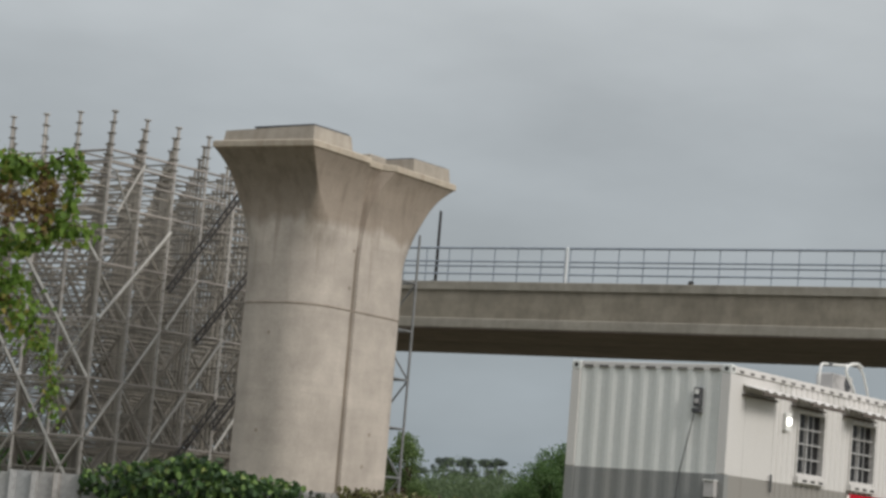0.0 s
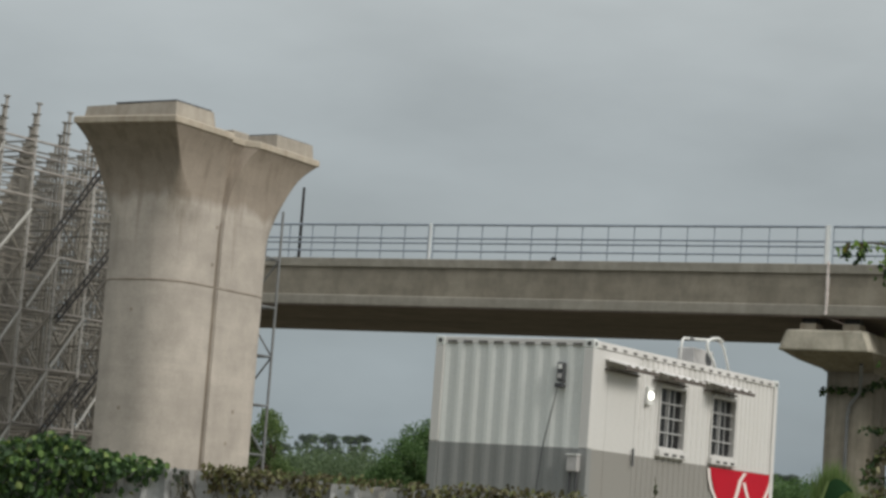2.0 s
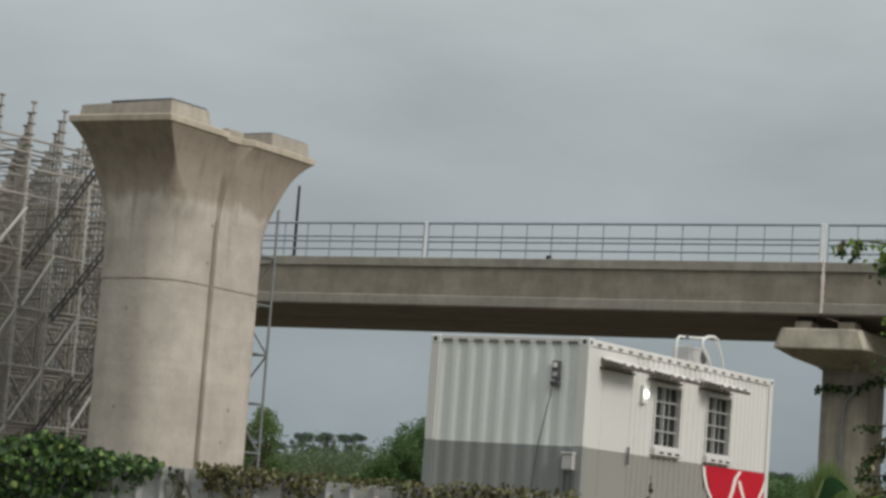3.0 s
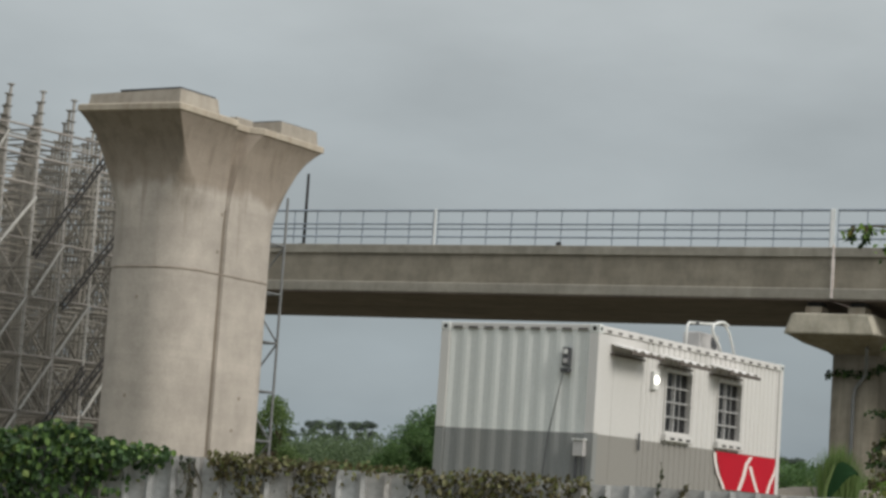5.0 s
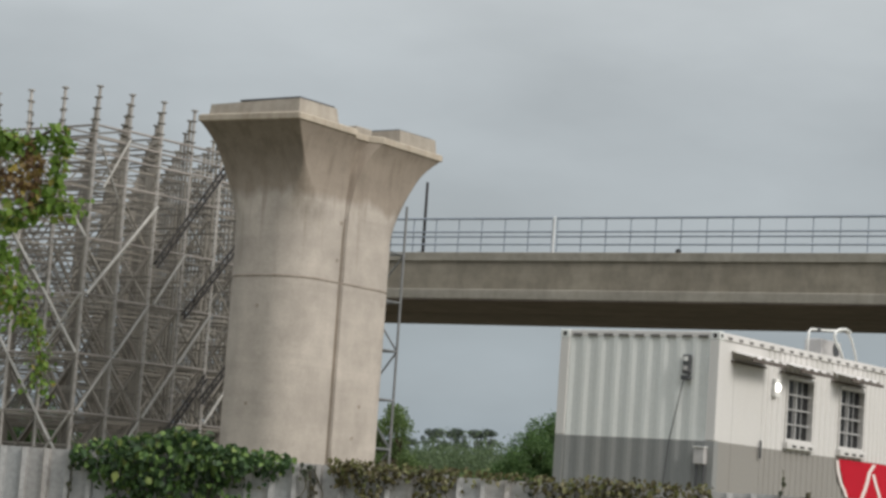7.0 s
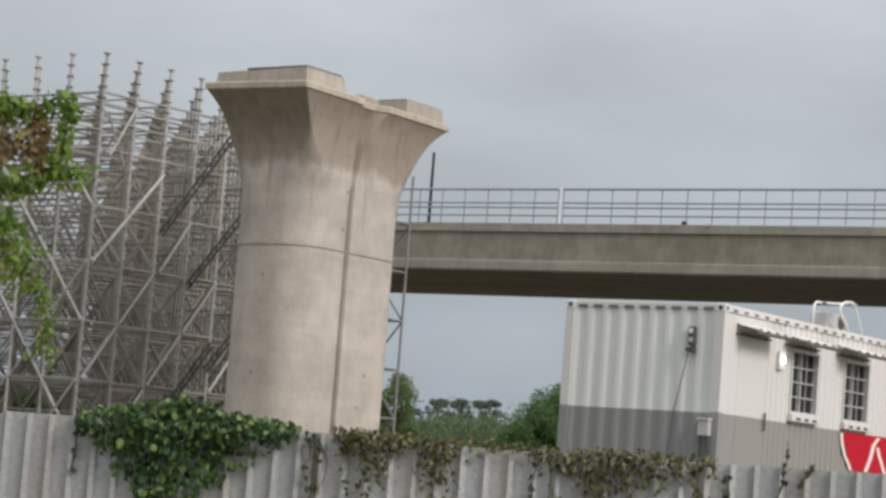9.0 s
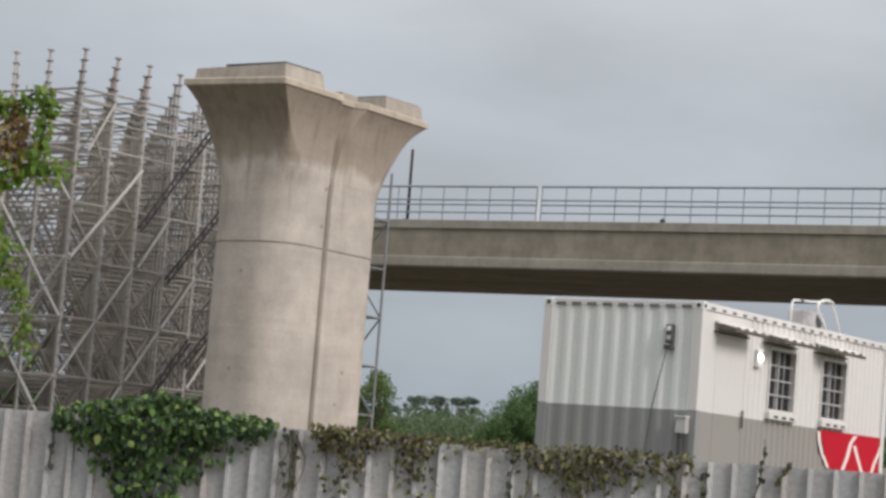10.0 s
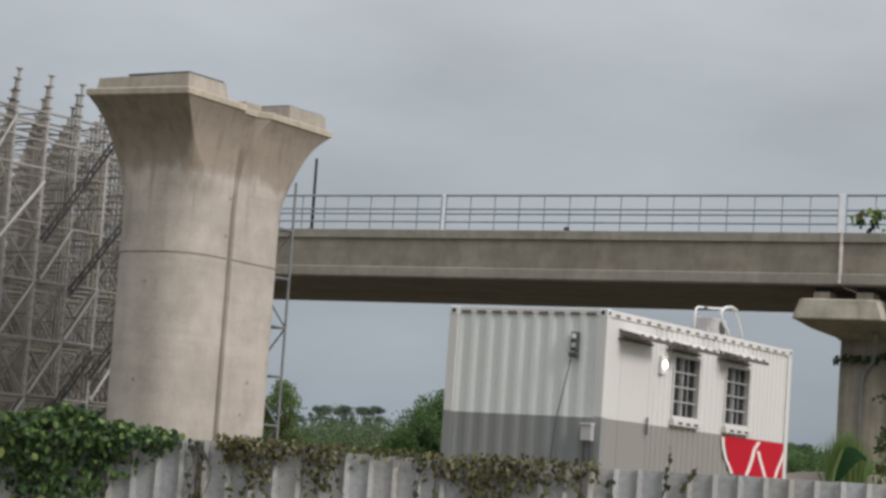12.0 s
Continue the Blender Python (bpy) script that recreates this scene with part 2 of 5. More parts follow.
M_RAIL = material("grey_painted_rail", (0.27, 0.31, 0.37), 0.5, 0.1, 0.10)
M_WHITE = material("white_container_paint", (0.60, 0.585, 0.57), 0.45, 0.0, 0.06, 1.2, 30, 0.04, (1, 1, 0.35), (0.50, 0.475, 0.44))
# Same white as M_WHITE, lightened and cooled to offset the end walls' weaker light.
M_WHITE_LIFTED = material("lifted_white_container_paint", (0.655, 0.67, 0.655), 0.5, 0.0, 0.07, 1.4, 30, 0.04, (1, 1, 0.3), (0.52, 0.515, 0.485))
M_GREY = material("grey_container_paint", (0.232, 0.238, 0.236), 0.5, 0.0, 0.08, 1.5, 30, 0.04, (1, 1, 0.4), (0.24, 0.225, 0.195))
M_TAUPE = material("taupe_container_paint", (0.262, 0.25, 0.232), 0.5, 0.0, 0.07, 1.5, 30, 0.04, (1, 1, 0.4), (0.24, 0.222, 0.20))
M_RED = material("red_panel_paint", (0.46, 0.010, 0.026), 0.65, 0.0, 0.05, 2.0, 30, 0.02, spec=0.15)
M_STROKE = material("white_panel_paint", (0.78, 0.70, 0.67), 0.4, 0.0, 0.04)
M_DARKHOLE = material("dark_pocket_steel", (0.05, 0.05, 0.05), 0.7, 0.2, 0.2)
M_POCKET = material("shaded_rail_pocket", (0.17, 0.16, 0.155), 0.7, 0.1, 0.2)
M_GLASS = material("dark_window_glass", (0.022, 0.022, 0.024), 0.3, 0.0, 0.2, 4, 20, 0.0, spec=0.25)
M_BAR = material("window_bar_steel", (0.46, 0.455, 0.45), 0.5, 0.2, 0.1)
M_AWNING = material("rusty_batten_and_shade", (0.115, 0.094, 0.082), 0.7, 0.1, 0.15, 5, 40, 0.1)
M_SHEET = material("dull_zinc_awning_sheet", (0.68, 0.66, 0.645), 0.5, 0.2, 0.15, 5, 40, 0.05, (1, 1, 1), (0.30, 0.25, 0.21))
M_PLASTIC = material("white_plastic", (0.72, 0.72, 0.70), 0.45, 0.0, 0.06)
M_BLACK = material("black_rubber", (0.02, 0.02, 0.022), 0.6, 0.0, 0.2)
M_DARKGREY = material("dark_grey_plastic", (0.07, 0.072, 0.078), 0.5, 0.0, 0.15)
M_HALO = material("bright_halo_white", (0.88, 0.89, 0.90), 0.6, 0.0, 0.03)
M_BOXGREY = material("grey_meter_box", (0.46, 0.445, 0.44), 0.5, 0.0, 0.1)
M_ZINC = material("zinc_fence_sheet", (0.405, 0.422, 0.437), 0.36, 0.35, 0.24, 3.6, 25, 0.06, (1, 1, 0.05), (0.37, 0.335, 0.31), 0.0, 0.12)
M_POSTWOOD = material("fence_post_timber", (0.16, 0.12, 0.085), 0.85, 0.0, 0.25, 6, 50, 0.3, (1, 1, 0.1))
M_SCAF = material("galvanised_scaffold_tube", (0.41, 0.398, 0.383), 0.55, 0.2, 0.12, 2.0, 30, 0.05, (1, 1, 1), (0.26, 0.20, 0.155), 0.0, 0.18)
# Darker than M_SCAF: shade inside the scaffold block is put into this colour.
M_SCAF_IN = material("shaded_scaffold_tube", (0.248, 0.231, 0.206), 0.6, 0.2, 0.2, 0.45, 30, 0.05, (1, 1, 1), (0.15, 0.13, 0.105), 0.4)
M_BRACE = material("pale_scaffold_brace", (0.39, 0.38, 0.357), 0.6, 0.2, 0.12, 2.0, 30, 0.05, (1, 1, 1), None, 0.0, 0.15)
M_LEDGER = material("dull_scaffold_ledger", (0.315, 0.293, 0.276), 0.55, 0.2, 0.16, 2.0, 30, 0.05, (1, 1, 1), (0.20, 0.16, 0.135), 0.0, 0.22)
M_TOWER = material("grey_tower_steel", (0.22, 0.225, 0.23), 0.55, 0.2, 0.15)
M_DARKTUBE = material("dark_steel_tube", (0.032, 0.029, 0.029), 0.9, 0.0, 0.2)
M_GROUND = material("grass_and_earth", (0.15, 0.125, 0.09), 0.95, 0.0, 0.3, 0.35, 6.0, 0.6, (1, 1, 1), (0.085, 0.10, 0.045))
M_EARTH = material("bare_earth", (0.19, 0.165, 0.135), 0.95, 0.0, 0.2, 0.8, 9.0, 0.6)
M_BARK = material("branch_bark", (0.10, 0.075, 0.05), 0.9, 0.0, 0.3, 6, 50, 0.5)
M_STEM = material("vine_stem", (0.085, 0.075, 0.04), 0.85, 0.0, 0.3, 8, 50, 0.3)
L_IVY = leaf_material("ivy_leaves", [(0.0, (0.026, 0.050, 0.024)), (0.4, (0.047, 0.092, 0.034)), (0.7, (0.082, 0.155, 0.045)), (0.92, (0.145, 0.230, 0.060)), (1.0, (0.21, 0.25, 0.08))], 0.28)
L_DRY = leaf_material("withered_vine_leaves", [(0.0, (0.045, 0.042, 0.022)), (0.25, (0.085, 0.072, 0.035)), (0.5, (0.135, 0.115, 0.055)), (0.72, (0.125, 0.14, 0.05)), (0.9, (0.20, 0.205, 0.085)), (1.0, (0.32, 0.29, 0.19))])
L_BRANCH = leaf_material("bright_branch_leaves", [(0.0, (0.08, 0.14, 0.028)), (0.4, (0.16, 0.27, 0.05)), (0.75, (0.23, 0.35, 0.07)), (0.9, (0.28, 0.33, 0.08)), (1.0, (0.36, 0.31, 0.09))], 0.6)
L_DEAD = leaf_material("dead_branch_leaves", [(0.0, (0.11, 0.065, 0.035)), (0.4, (0.20, 0.125, 0.065)), (0.7, (0.25, 0.18, 0.075)), (1.0, (0.38, 0.31, 0.07))], 0.5)
L_DARK = leaf_material("dark_branch_leaves", [(0.0, (0.012, 0.026, 0.010)), (0.5, (0.03, 0.06, 0.018)), (1.0, (0.07, 0.12, 0.03))], 0.25)
L_BUSH = leaf_material("bush_leaves", [(0.0, (0.055, 0.105, 0.04)), (0.4, (0.085, 0.155, 0.052)), (0.8, (0.115, 0.20, 0.066)), (1.0, (0.16, 0.25, 0.09))], 0.45)
# distance haze is mixed into the far tree and thicket leaf colours
L_FAR = leaf_material("hazy_far_tree_leaves", [(0.0, (0.085, 0.11, 0.095)), (0.5, (0.105, 0.135, 0.11)), (1.0, (0.13, 0.16, 0.13))], 0.45)
L_BUSH_PALE = leaf_material("pale_bush_leaves", [(0.0, (0.085, 0.135, 0.05)), (0.5, (0.125, 0.19, 0.065)), (1.0, (0.19, 0.26, 0.10))], 0.5)
L_THICKET = leaf_material("hazy_thicket_leaves", [(0.0, (0.085, 0.125, 0.065)), (0.5, (0.105, 0.15, 0.075)), (1.0, (0.13, 0.18, 0.09))], 0.4)
L_STRAND = leaf_material("dusky_strand_leaves", [(0.0, (0.022, 0.03, 0.02)), (0.6, (0.045, 0.055, 0.034)), (1.0, (0.075, 0.085, 0.05))], 0.12)
L_GRASS = leaf_material("tall_grass_blades", [(0.0, (0.07, 0.115, 0.03)), (0.5, (0.11, 0.175, 0.05)), (1.0, (0.17, 0.23, 0.08))])
L_BANANA = leaf_material("broad_leaf", [(0.0, (0.012, 0.035, 0.013)), (1.0, (0.018, 0.048, 0.018))], 0.04, 0.9, 0.1)
M_LAMP = bpy.data.materials.new("lit_lamp_glass")
M_LAMP.use_nodes = True
M_LAMP.node_tree.nodes["Principled BSDF"].inputs["Emission Color"].default_value = (1.0, 0.96, 0.88, 1)
M_LAMP.node_tree.nodes["Principled BSDF"].inputs["Emission Strength"].default_value = 3.0


# ---------------------------------------------------------------- mesh helpers
class Shape:
    """Collects vertices and faces of one mesh."""

    def __init__(self):
        self.v, self.f = [], []

    def add(self, verts, faces):
        k = len(self.v)
        self.v.extend([tuple(p) for p in verts])
        self.f.extend([tuple(i + k for i in face) for face in faces])
        return self

    def box(self, x0, y0, z0, x1, y1, z1, m=None):
        """A box with edges a little cut off at the top and bottom rims."""
        c = min(abs(x1 - x0), abs(y1 - y0), abs(z1 - z0)) * 0.08
        vs = []
        for z, k in ((z0, c), (z0 + c, 0), (z1 - c, 0), (z1, c)):
            vs += [(x0 + k, y0 + k, z), (x1 - k, y0 + k, z), (x1 - k, y1 - k, z), (x0 + k, y1 - k, z)]
        if m is not None:
            vs = [tuple(m @ Vector(p)) for p in vs]
        fs = [(3, 2, 1, 0), (12, 13, 14, 15)]
        for r in range(3):
            for i in range(4):
                j = (i + 1) % 4
                fs.append((4 * r + i, 4 * r + j, 4 * r + 4 + j, 4 * r + 4 + i))
        return self.add(vs, fs)

    def tube(self, p, q, r, n=6, r2=None):
        p, q = Vector(p), Vector(q)
        d = (q - p).normalized()
        a = d.orthogonal().normalized()
        b = d.cross(a)
        r2 = r if r2 is None else r2
        vs = [p + (a * math.cos(6.28318 * i / n) + b * math.sin(6.28318 * i / n)) * r for i in range(n)]
        vs += [q + (a * math.cos(6.28318 * i / n) + b * math.sin(6.28318 * i / n)) * r2 for i in range(n)]
        fs = [(i, (i + 1) % n, n + (i + 1) % n, n + i) for i in range(n)]
        fs += [tuple(range(n - 1, -1, -1)), tuple(range(n, 2 * n))]
        return self.add(vs, fs)

    def path(self, pts, r, n=6, r2=None):
        """One bent tube through the points."""
        pts = [Vector(p) for p in pts]
        k = len(pts)
        base = len(self.v)
        side = (pts[1] - pts[0]).orthogonal().normalized()
        for i, p in enumerate(pts):
            d = (pts[min(i + 1, k - 1)] - pts[max(i - 1, 0)]).normalized()
            a = (side - d * side.dot(d)).normalized()
            b = d.cross(a)
            side = a
            w = r if r2 is None else r + (r2 - r) * i / (k - 1)
            self.v.extend([tuple(p + (a * math.cos(6.28318 * q / n) + b * math.sin(6.28318 * q / n)) * w) for q in range(n)])
        for i in range(k - 1):
            for q in range(n):
                self.f.append((base + i * n + q, base + i * n + (q + 1) % n, base + (i + 1) * n + (q + 1) % n, base + (i + 1) * n + q))
        self.f += [tuple(base + q for q in range(n - 1, -1, -1)), tuple(base + (k - 1) * n + q for q in range(n))]
        return self

    def sheet(self, profile, along, thick):
        """Sweeps an open profile of points along a vector, with a thickness vector."""
        a, t = Vector(along), Vector(thick)
        k = len(profile)
        pts = [Vector(p) for p in profile]
        vs = [p for p in pts] + [p + a for p in pts] + [p + t for p in pts] + [p + a + t for p in pts]
        fs = []
        for i in range(k - 1):
            fs += [(i, i + 1, k + i + 1, k + i), (2 * k + i + 1, 2 * k + i, 3 * k + i, 3 * k + i + 1),
                   (i + 1, i, 2 * k + i, 2 * k + i + 1), (k + i, k + i + 1, 3 * k + i + 1, 3 * k + i)]
        fs += [(0, k, 3 * k, 2 * k), (2 * k - 1, k - 1, 3 * k - 1, 4 * k - 1)]
        return self.add(vs, fs)

    def mesh(self, name, mat, smooth=False):
        me = bpy.data.meshes.new(name)
        me.from_pydata(self.v, [], self.f)
        me.materials.append(mat)
        if smooth:
            me.polygons.foreach_set("use_smooth", [True] * len(me.polygons))
        me.update()
        return me


def thing(name, m, label, category, group="", kind=""):
    ob = new(name)
    ob.empty_display_size = 0.2
    ob.matrix_world = m
    return tagged(ob, label, category, group, kind)


def part(name, shape, mat, parent, label="", smooth=False, kind=""):
    me = shape if isinstance(shape, bpy.types.Mesh) else shape.mesh(name, mat, smooth)
    ob = new(name, me)
    ob.parent = parent
    return tagged(ob, label, kind=kind)


def alone(name, shape, mat, label, category, m=None, group="", kind="", smooth=False):
    ob = new(name, shape.mesh(name, mat, smooth))
    if m is not None:
        ob.matrix_world = m
    return tagged(ob, label, category, group, kind)


def leaf_mesh(name, mat, length=1.0, width=0.8):
    """A pointed, slightly folded leaf, tip along +y, with a real but small thickness at the fold."""
    h = width / 2
    v = [(0, 0, 0), (h * 0.8, length * 0.18, 0.10), (h, length * 0.45, 0.13), (h * 0.45, length * 0.8, 0.05), (0, length, -0.10),
         (-h * 0.45, length * 0.8, 0.05), (-h, length * 0.45, 0.13), (-h * 0.8, length * 0.18, 0.10), (0, length * 0.4, 0.0)]
    f = [(0, 1, 8), (1, 2, 8), (2, 3, 8), (3, 4, 8), (4, 5, 8), (5, 6, 8), (6, 7, 8), (7, 0, 8)]
    me = bpy.data.meshes.new(name)
    me.from_pydata(v, [], f)
    me.materials.append(mat)
    return me


def leaves(shape, centres, size, rng, droop=0.5, simple=False):
    """Adds a leaf at each centre, turned at random, tips hanging."""
    for c in centres:
        s = size * rng.uniform(0.6, 1.35)
        m = Euler((rng.uniform(-1.9, 0.6) * droop - 0.5, rng.uniform(-0.9, 0.9), rng.uniform(0, 6.283))).to_matrix()
        if simple:
            vs = [(0, 0, 0), (0.34, 0.45, 0.1), (0, 1, -0.06), (-0.34, 0.45, 0.1)]
            fs = [(0, 1, 2), (0, 2, 3)]
        else:
            vs = [(0, 0, 0), (0.38, 0.3, 0.11), (0.3, 0.65, 0.07), (0, 1, -0.1), (-0.3, 0.65, 0.07), (-0.38, 0.3, 0.11), (0, 0.45, 0)]
            fs = [(0, 1, 6), (1, 2, 6), (2, 3, 6), (3, 4, 6), (4, 5, 6), (5, 0, 6)]
        shape.add([Vector(c) + m @ (Vector(p) * s) for p in vs], fs)


# ---------------------------------------------------------------- ground
def ground_height(x, y):
    f = y + 0.17 * x
    s = min(max((f - 20.0) / 5.0, 0), 1)
    return 1.5 * s * s * (3 - 2 * s)


g = Shape()
xs = [-3000, -800, -300, -120, -60, -40] + [-30 + 2 * i for i in range(31)] + [40, 60, 120, 300, 800, 3000]
ys = [-3000, -500, -100, -30, -10, 0, 5, 10, 15] + [17 + 0.5 * i for i in range(27)] + [31 + 2 * i for i in range(30)] + [100, 130, 170, 250, 500, 1200, 3000]
for yy in ys:
    for xx in xs:
        dz = 0.05 * noise.noise((xx * 0.35, yy * 0.35, 0)) if -40 < xx < 40 and 14 < yy < 95 else 0
        g.v.append((xx, yy, ground_height(xx, yy) + dz))
nx = len(xs)
for j in range(len(ys) - 1):
    for i in range(nx - 1):
        g.f.append((j * nx + i, j * nx + i + 1, (j + 1) * nx + i + 1, (j + 1) * nx + i))
alone("ground", g, M_GROUND, "rough grass and bare earth rising behind the fence", "ground", kind="structure", smooth=True)
# earth bank behind the container
g = Shape()
for i in range(25):
    for j in range(9):
        a, b = -1 + 2 * i / 24, -1 + 2 * j / 8
        h = max(0, (1 - a * a)) ** 0.4 * max(0, 1 - b * b) ** 0.8
        g.v.append((a * 2.9, b * 1.5, -0.1 + 1.13 * h + 0.06 * noise.noise((a * 5, b * 4, 2))))
for i in range(24):
    for j in range(8):
        g.f.append((i * 9 + j, i * 9 + 9 + j, i * 9 + 10 + j, i * 9 + j + 1))
alone("earth_bank", g, M_EARTH, "low bank of bare pale earth behind the site container", "earth bank", pose(7.9, 42.6, 1.5, 0, 0, -6), kind="structure", smooth=True)


# ---------------------------------------------------------------- the new pier
def rounded_ring(a, b, r, groove_w, groove_d, n=9, near_w=None):
    """One level of the pier: a rounded rectangle with a groove in each long face (normal +-x)."""
    near_w = near_w or groove_w
    pts = []

    def arc(cx, cy, a0):
        for k in range(n):
            t = a0 + (math.pi / 2) * k / (n - 1)
            pts.append((cx + r * math.cos(t), cy + r * math.sin(t)))

    def groove(s):
        m = 0.22 * (groove_w + near_w)
        for y, d in ((-near_w, 0), (m - near_w, groove_d), (groove_w - m, groove_d), (groove_w, 0)):
            pts.append((s * (a - d), s * y))

    def straight(s):
        # points between the corner and the groove on a long face
        for k in (0.33, 0.66):
            pts.append((s * a, s * (-(b - r) + k * ((b - r) - near_w))))
        groove(s)
        for k in (0.33, 0.66):
            pts.append((s * a, s * (groove_w + k * ((b - r) - groove_w))))

    arc(a - r, -(b - r), -math.pi / 2)
    straight(1)
    arc(a - r, b - r, 0)
    for k in (0.25, 0.5, 0.75):
        pts.append(((a - r) * (1 - 2 * k), b))
    arc(-(a - r), b - r, math.pi / 2)
    straight(-1)
    arc(-(a - r), -(b - r), math.pi)
    for k in (0.25, 0.5, 0.75):
        pts.append((-(a - r) * (1 - 2 * k), -b))
    return pts


def lofted(levels):
    s = Shape()
    k = None
    for z, ring in levels:
        k = len(ring)
        s.v.extend([(x, y, z) for x, y in ring])
    for j in range(len(levels) - 1):
        for i in range(k):
            s.f.append((j * k + i, j * k + (i + 1) % k, (j + 1) * k + (i + 1) % k, (j + 1) * k + i))
    s.f.append(tuple(range(k - 1, -1, -1)))
    top = (len(levels) - 1) * k
    s.f.append(tuple(range(top, top + k)))
    return s


PIER = thing("bridge_pier", pose(-4.25, 40.35, 0, 0, 0, -32.5), "tall pale concrete bridge pier with flared rectangular top and grooved face", "bridge pier")
A0, B0, R0, A1, B1, R1 = 0.919, 1.492, 0.66, 1.07, 2.1, 0.03
levels, lining = [], []
Z_JOINT = 5.425
zs = [1.3, 2.0, 3.0, 4.0, 4.7, Z_JOINT - 0.035, Z_JOINT, Z_JOINT + 0.035, 5.8, 6.0, 6.1, 6.2] + [6.2 + 0.093 * i for i in range(1, 20)] + [7.97]
for z in zs:
    s = min(max((z - 6.25) / 1.72, 0), 1)
    f = min(max((z - 6.75) / 1.22, 0), 1)
    e = f ** 3.4
    a, b = A0 + (A1 - A0) * e, B0 + (B1 - B0) * f ** 2.5
    u = min(max((z - 6.3) / 1.2, 0), 1)
    r = R0 + (R1 - R0) * u * u * (3 - 2 * u)
    ox, oy = -0.07 * (1 - e), -0.03 * (1 - e)
    gw, gd, gn = -0.24 + 0.506 * s ** 2, 0.075 + 0.125 * s ** 1.5, 0.38 - 0.05 * math.sin(math.pi * min(1, s / 0.85)) + 0.12 * max(0, (s - 0.7) / 0.3) ** 1.5
    levels.append((z, [(x + ox, y + oy) for x, y in rounded_ring(a, b, r, gw, gd, near_w=gn)]))
    if z < 6.6:
        lining.append((z, a + ox, gd, gw, gn, oy))


def tilted(shape):
    """The head is finished to a slight fall along and across the bridge."""
    shape.v = [(x * (1.09 if x < 0 and z > 7.9 else 1 + 0.09 * max(0, (z - 7.3) / 0.67) ** 2 if x < 0 else 1), y, z + min(max((z - 6.9) / 1.07, 0), 1) * (0.013 * (2.1 - y) + 0.022 * (1.07 - x))) for x, y, z in shape.v]
    return shape


shaft = part("shaft", tilted(lofted(levels)), M_PIER, PIER, "pale cast concrete shaft with a vertical groove, flaring out", True)
shaft.data.set_sharp_from_angle(angle=math.radians(24))
wnm = shaft.modifiers.new("even_normals", "WEIGHTED_NORMAL")
wnm.keep_sharp, wnm.weight = True, 60
rim = [(7.97, rounded_ring(A1, B1, 0.03, 0.266, 0.20, near_w=0.50)), (7.985, rounded_ring(A1 + 0.03, B1 + 0.03, 0.03, 0.266, 0.20, near_w=0.50)), (8.08, rounded_ring(A1 + 0.03, B1 + 0.03, 0.03, 0.266, 0.20, near_w=0.50)), (8.10, rounded_ring(A1, B1, 0.03, 0.266, 0.20, near_w=0.50))]
# lining that darkens the whole groove: stain and recess shade in one colour
lin = Shape()
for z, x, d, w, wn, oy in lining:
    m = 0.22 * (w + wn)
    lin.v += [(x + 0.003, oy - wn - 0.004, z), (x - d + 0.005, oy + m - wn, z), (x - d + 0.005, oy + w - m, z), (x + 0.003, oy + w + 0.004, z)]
for j in range(len(lining) - 1):
    for i in range(3):
        lin.f.append((4 * j + i, 4 * j + i + 1, 4 * j + 5 + i, 4 * j + 4 + i))
part("groove_lining", lin, M_JOINT, PIER, "groove walls and bottom darkened for stain and shade")
jr = [(x * 1.0035 - 0.07, y * 1.002 - 0.03) for x, y in rounded_ring(A0, B0, R0, -0.24, 0.075, near_w=0.38)]
joint = lofted([(Z_JOINT - 0.018, jr), (Z_JOINT + 0.018, jr)])
part("construction_joint", joint, M_JOINT, PIER, "thin dark construction joint", True)
part("rim", tilted(lofted(rim)), M_RIM, PIER, "thin projecting concrete rim")
s = Shape()
s.add([(-1.09, -1.99, 8.1), (0.95, -1.97, 8.1), (0.95, -0.84, 8.1), (-1.09, -0.84, 8.1), (-1.06, -1.95, 8.40), (0.90, -1.92, 8.43), (0.90, -0.88, 8.43), (-1.06, -0.90, 8.40)],
      [(3, 2, 1, 0), (4, 5, 6, 7), (0, 1, 5, 4), (1, 2, 6, 5), (2, 3, 7, 6), (3, 0, 4, 7)])
part("bearing_plinth", s, M_PLINTH, PIER, "raised concrete bearing plinth")
s = Shape()
s.add([(-1.0, 0.94, 8.1), (0.96, 0.94, 8.1), (0.96, 2.10, 8.1), (-1.0, 2.10, 8.1), (-0.97, 0.97, 8.37), (0.93, 0.97, 8.38), (0.93, 2.08, 8.38), (-0.97, 2.08, 8.37)],
      [(3, 2, 1, 0), (4, 5, 6, 7), (0, 1, 5, 4), (1, 2, 6, 5), (2, 3, 7, 6), (3, 0, 4, 7)])
part("bearing_plinth", s, M_PLINTH, PIER, "raised concrete bearing plinth")
part("top_plate", Shape().box(-0.45, -1.90, 8.432, 0.88, -0.92, 8.462), M_DARKGREY, PIER, "thin dark covering on the plinth")
part("top_plate", Shape().box(-0.92, 1.0, 8.382, 0.88, 2.04, 8.402), M_DARKGREY, PIER, "thin dark covering on the plinth")
part("stop_block", Shape().box(0.50, -0.24, 8.1, 0.86, 0.22, 8.25), M_PLINTH, PIER)
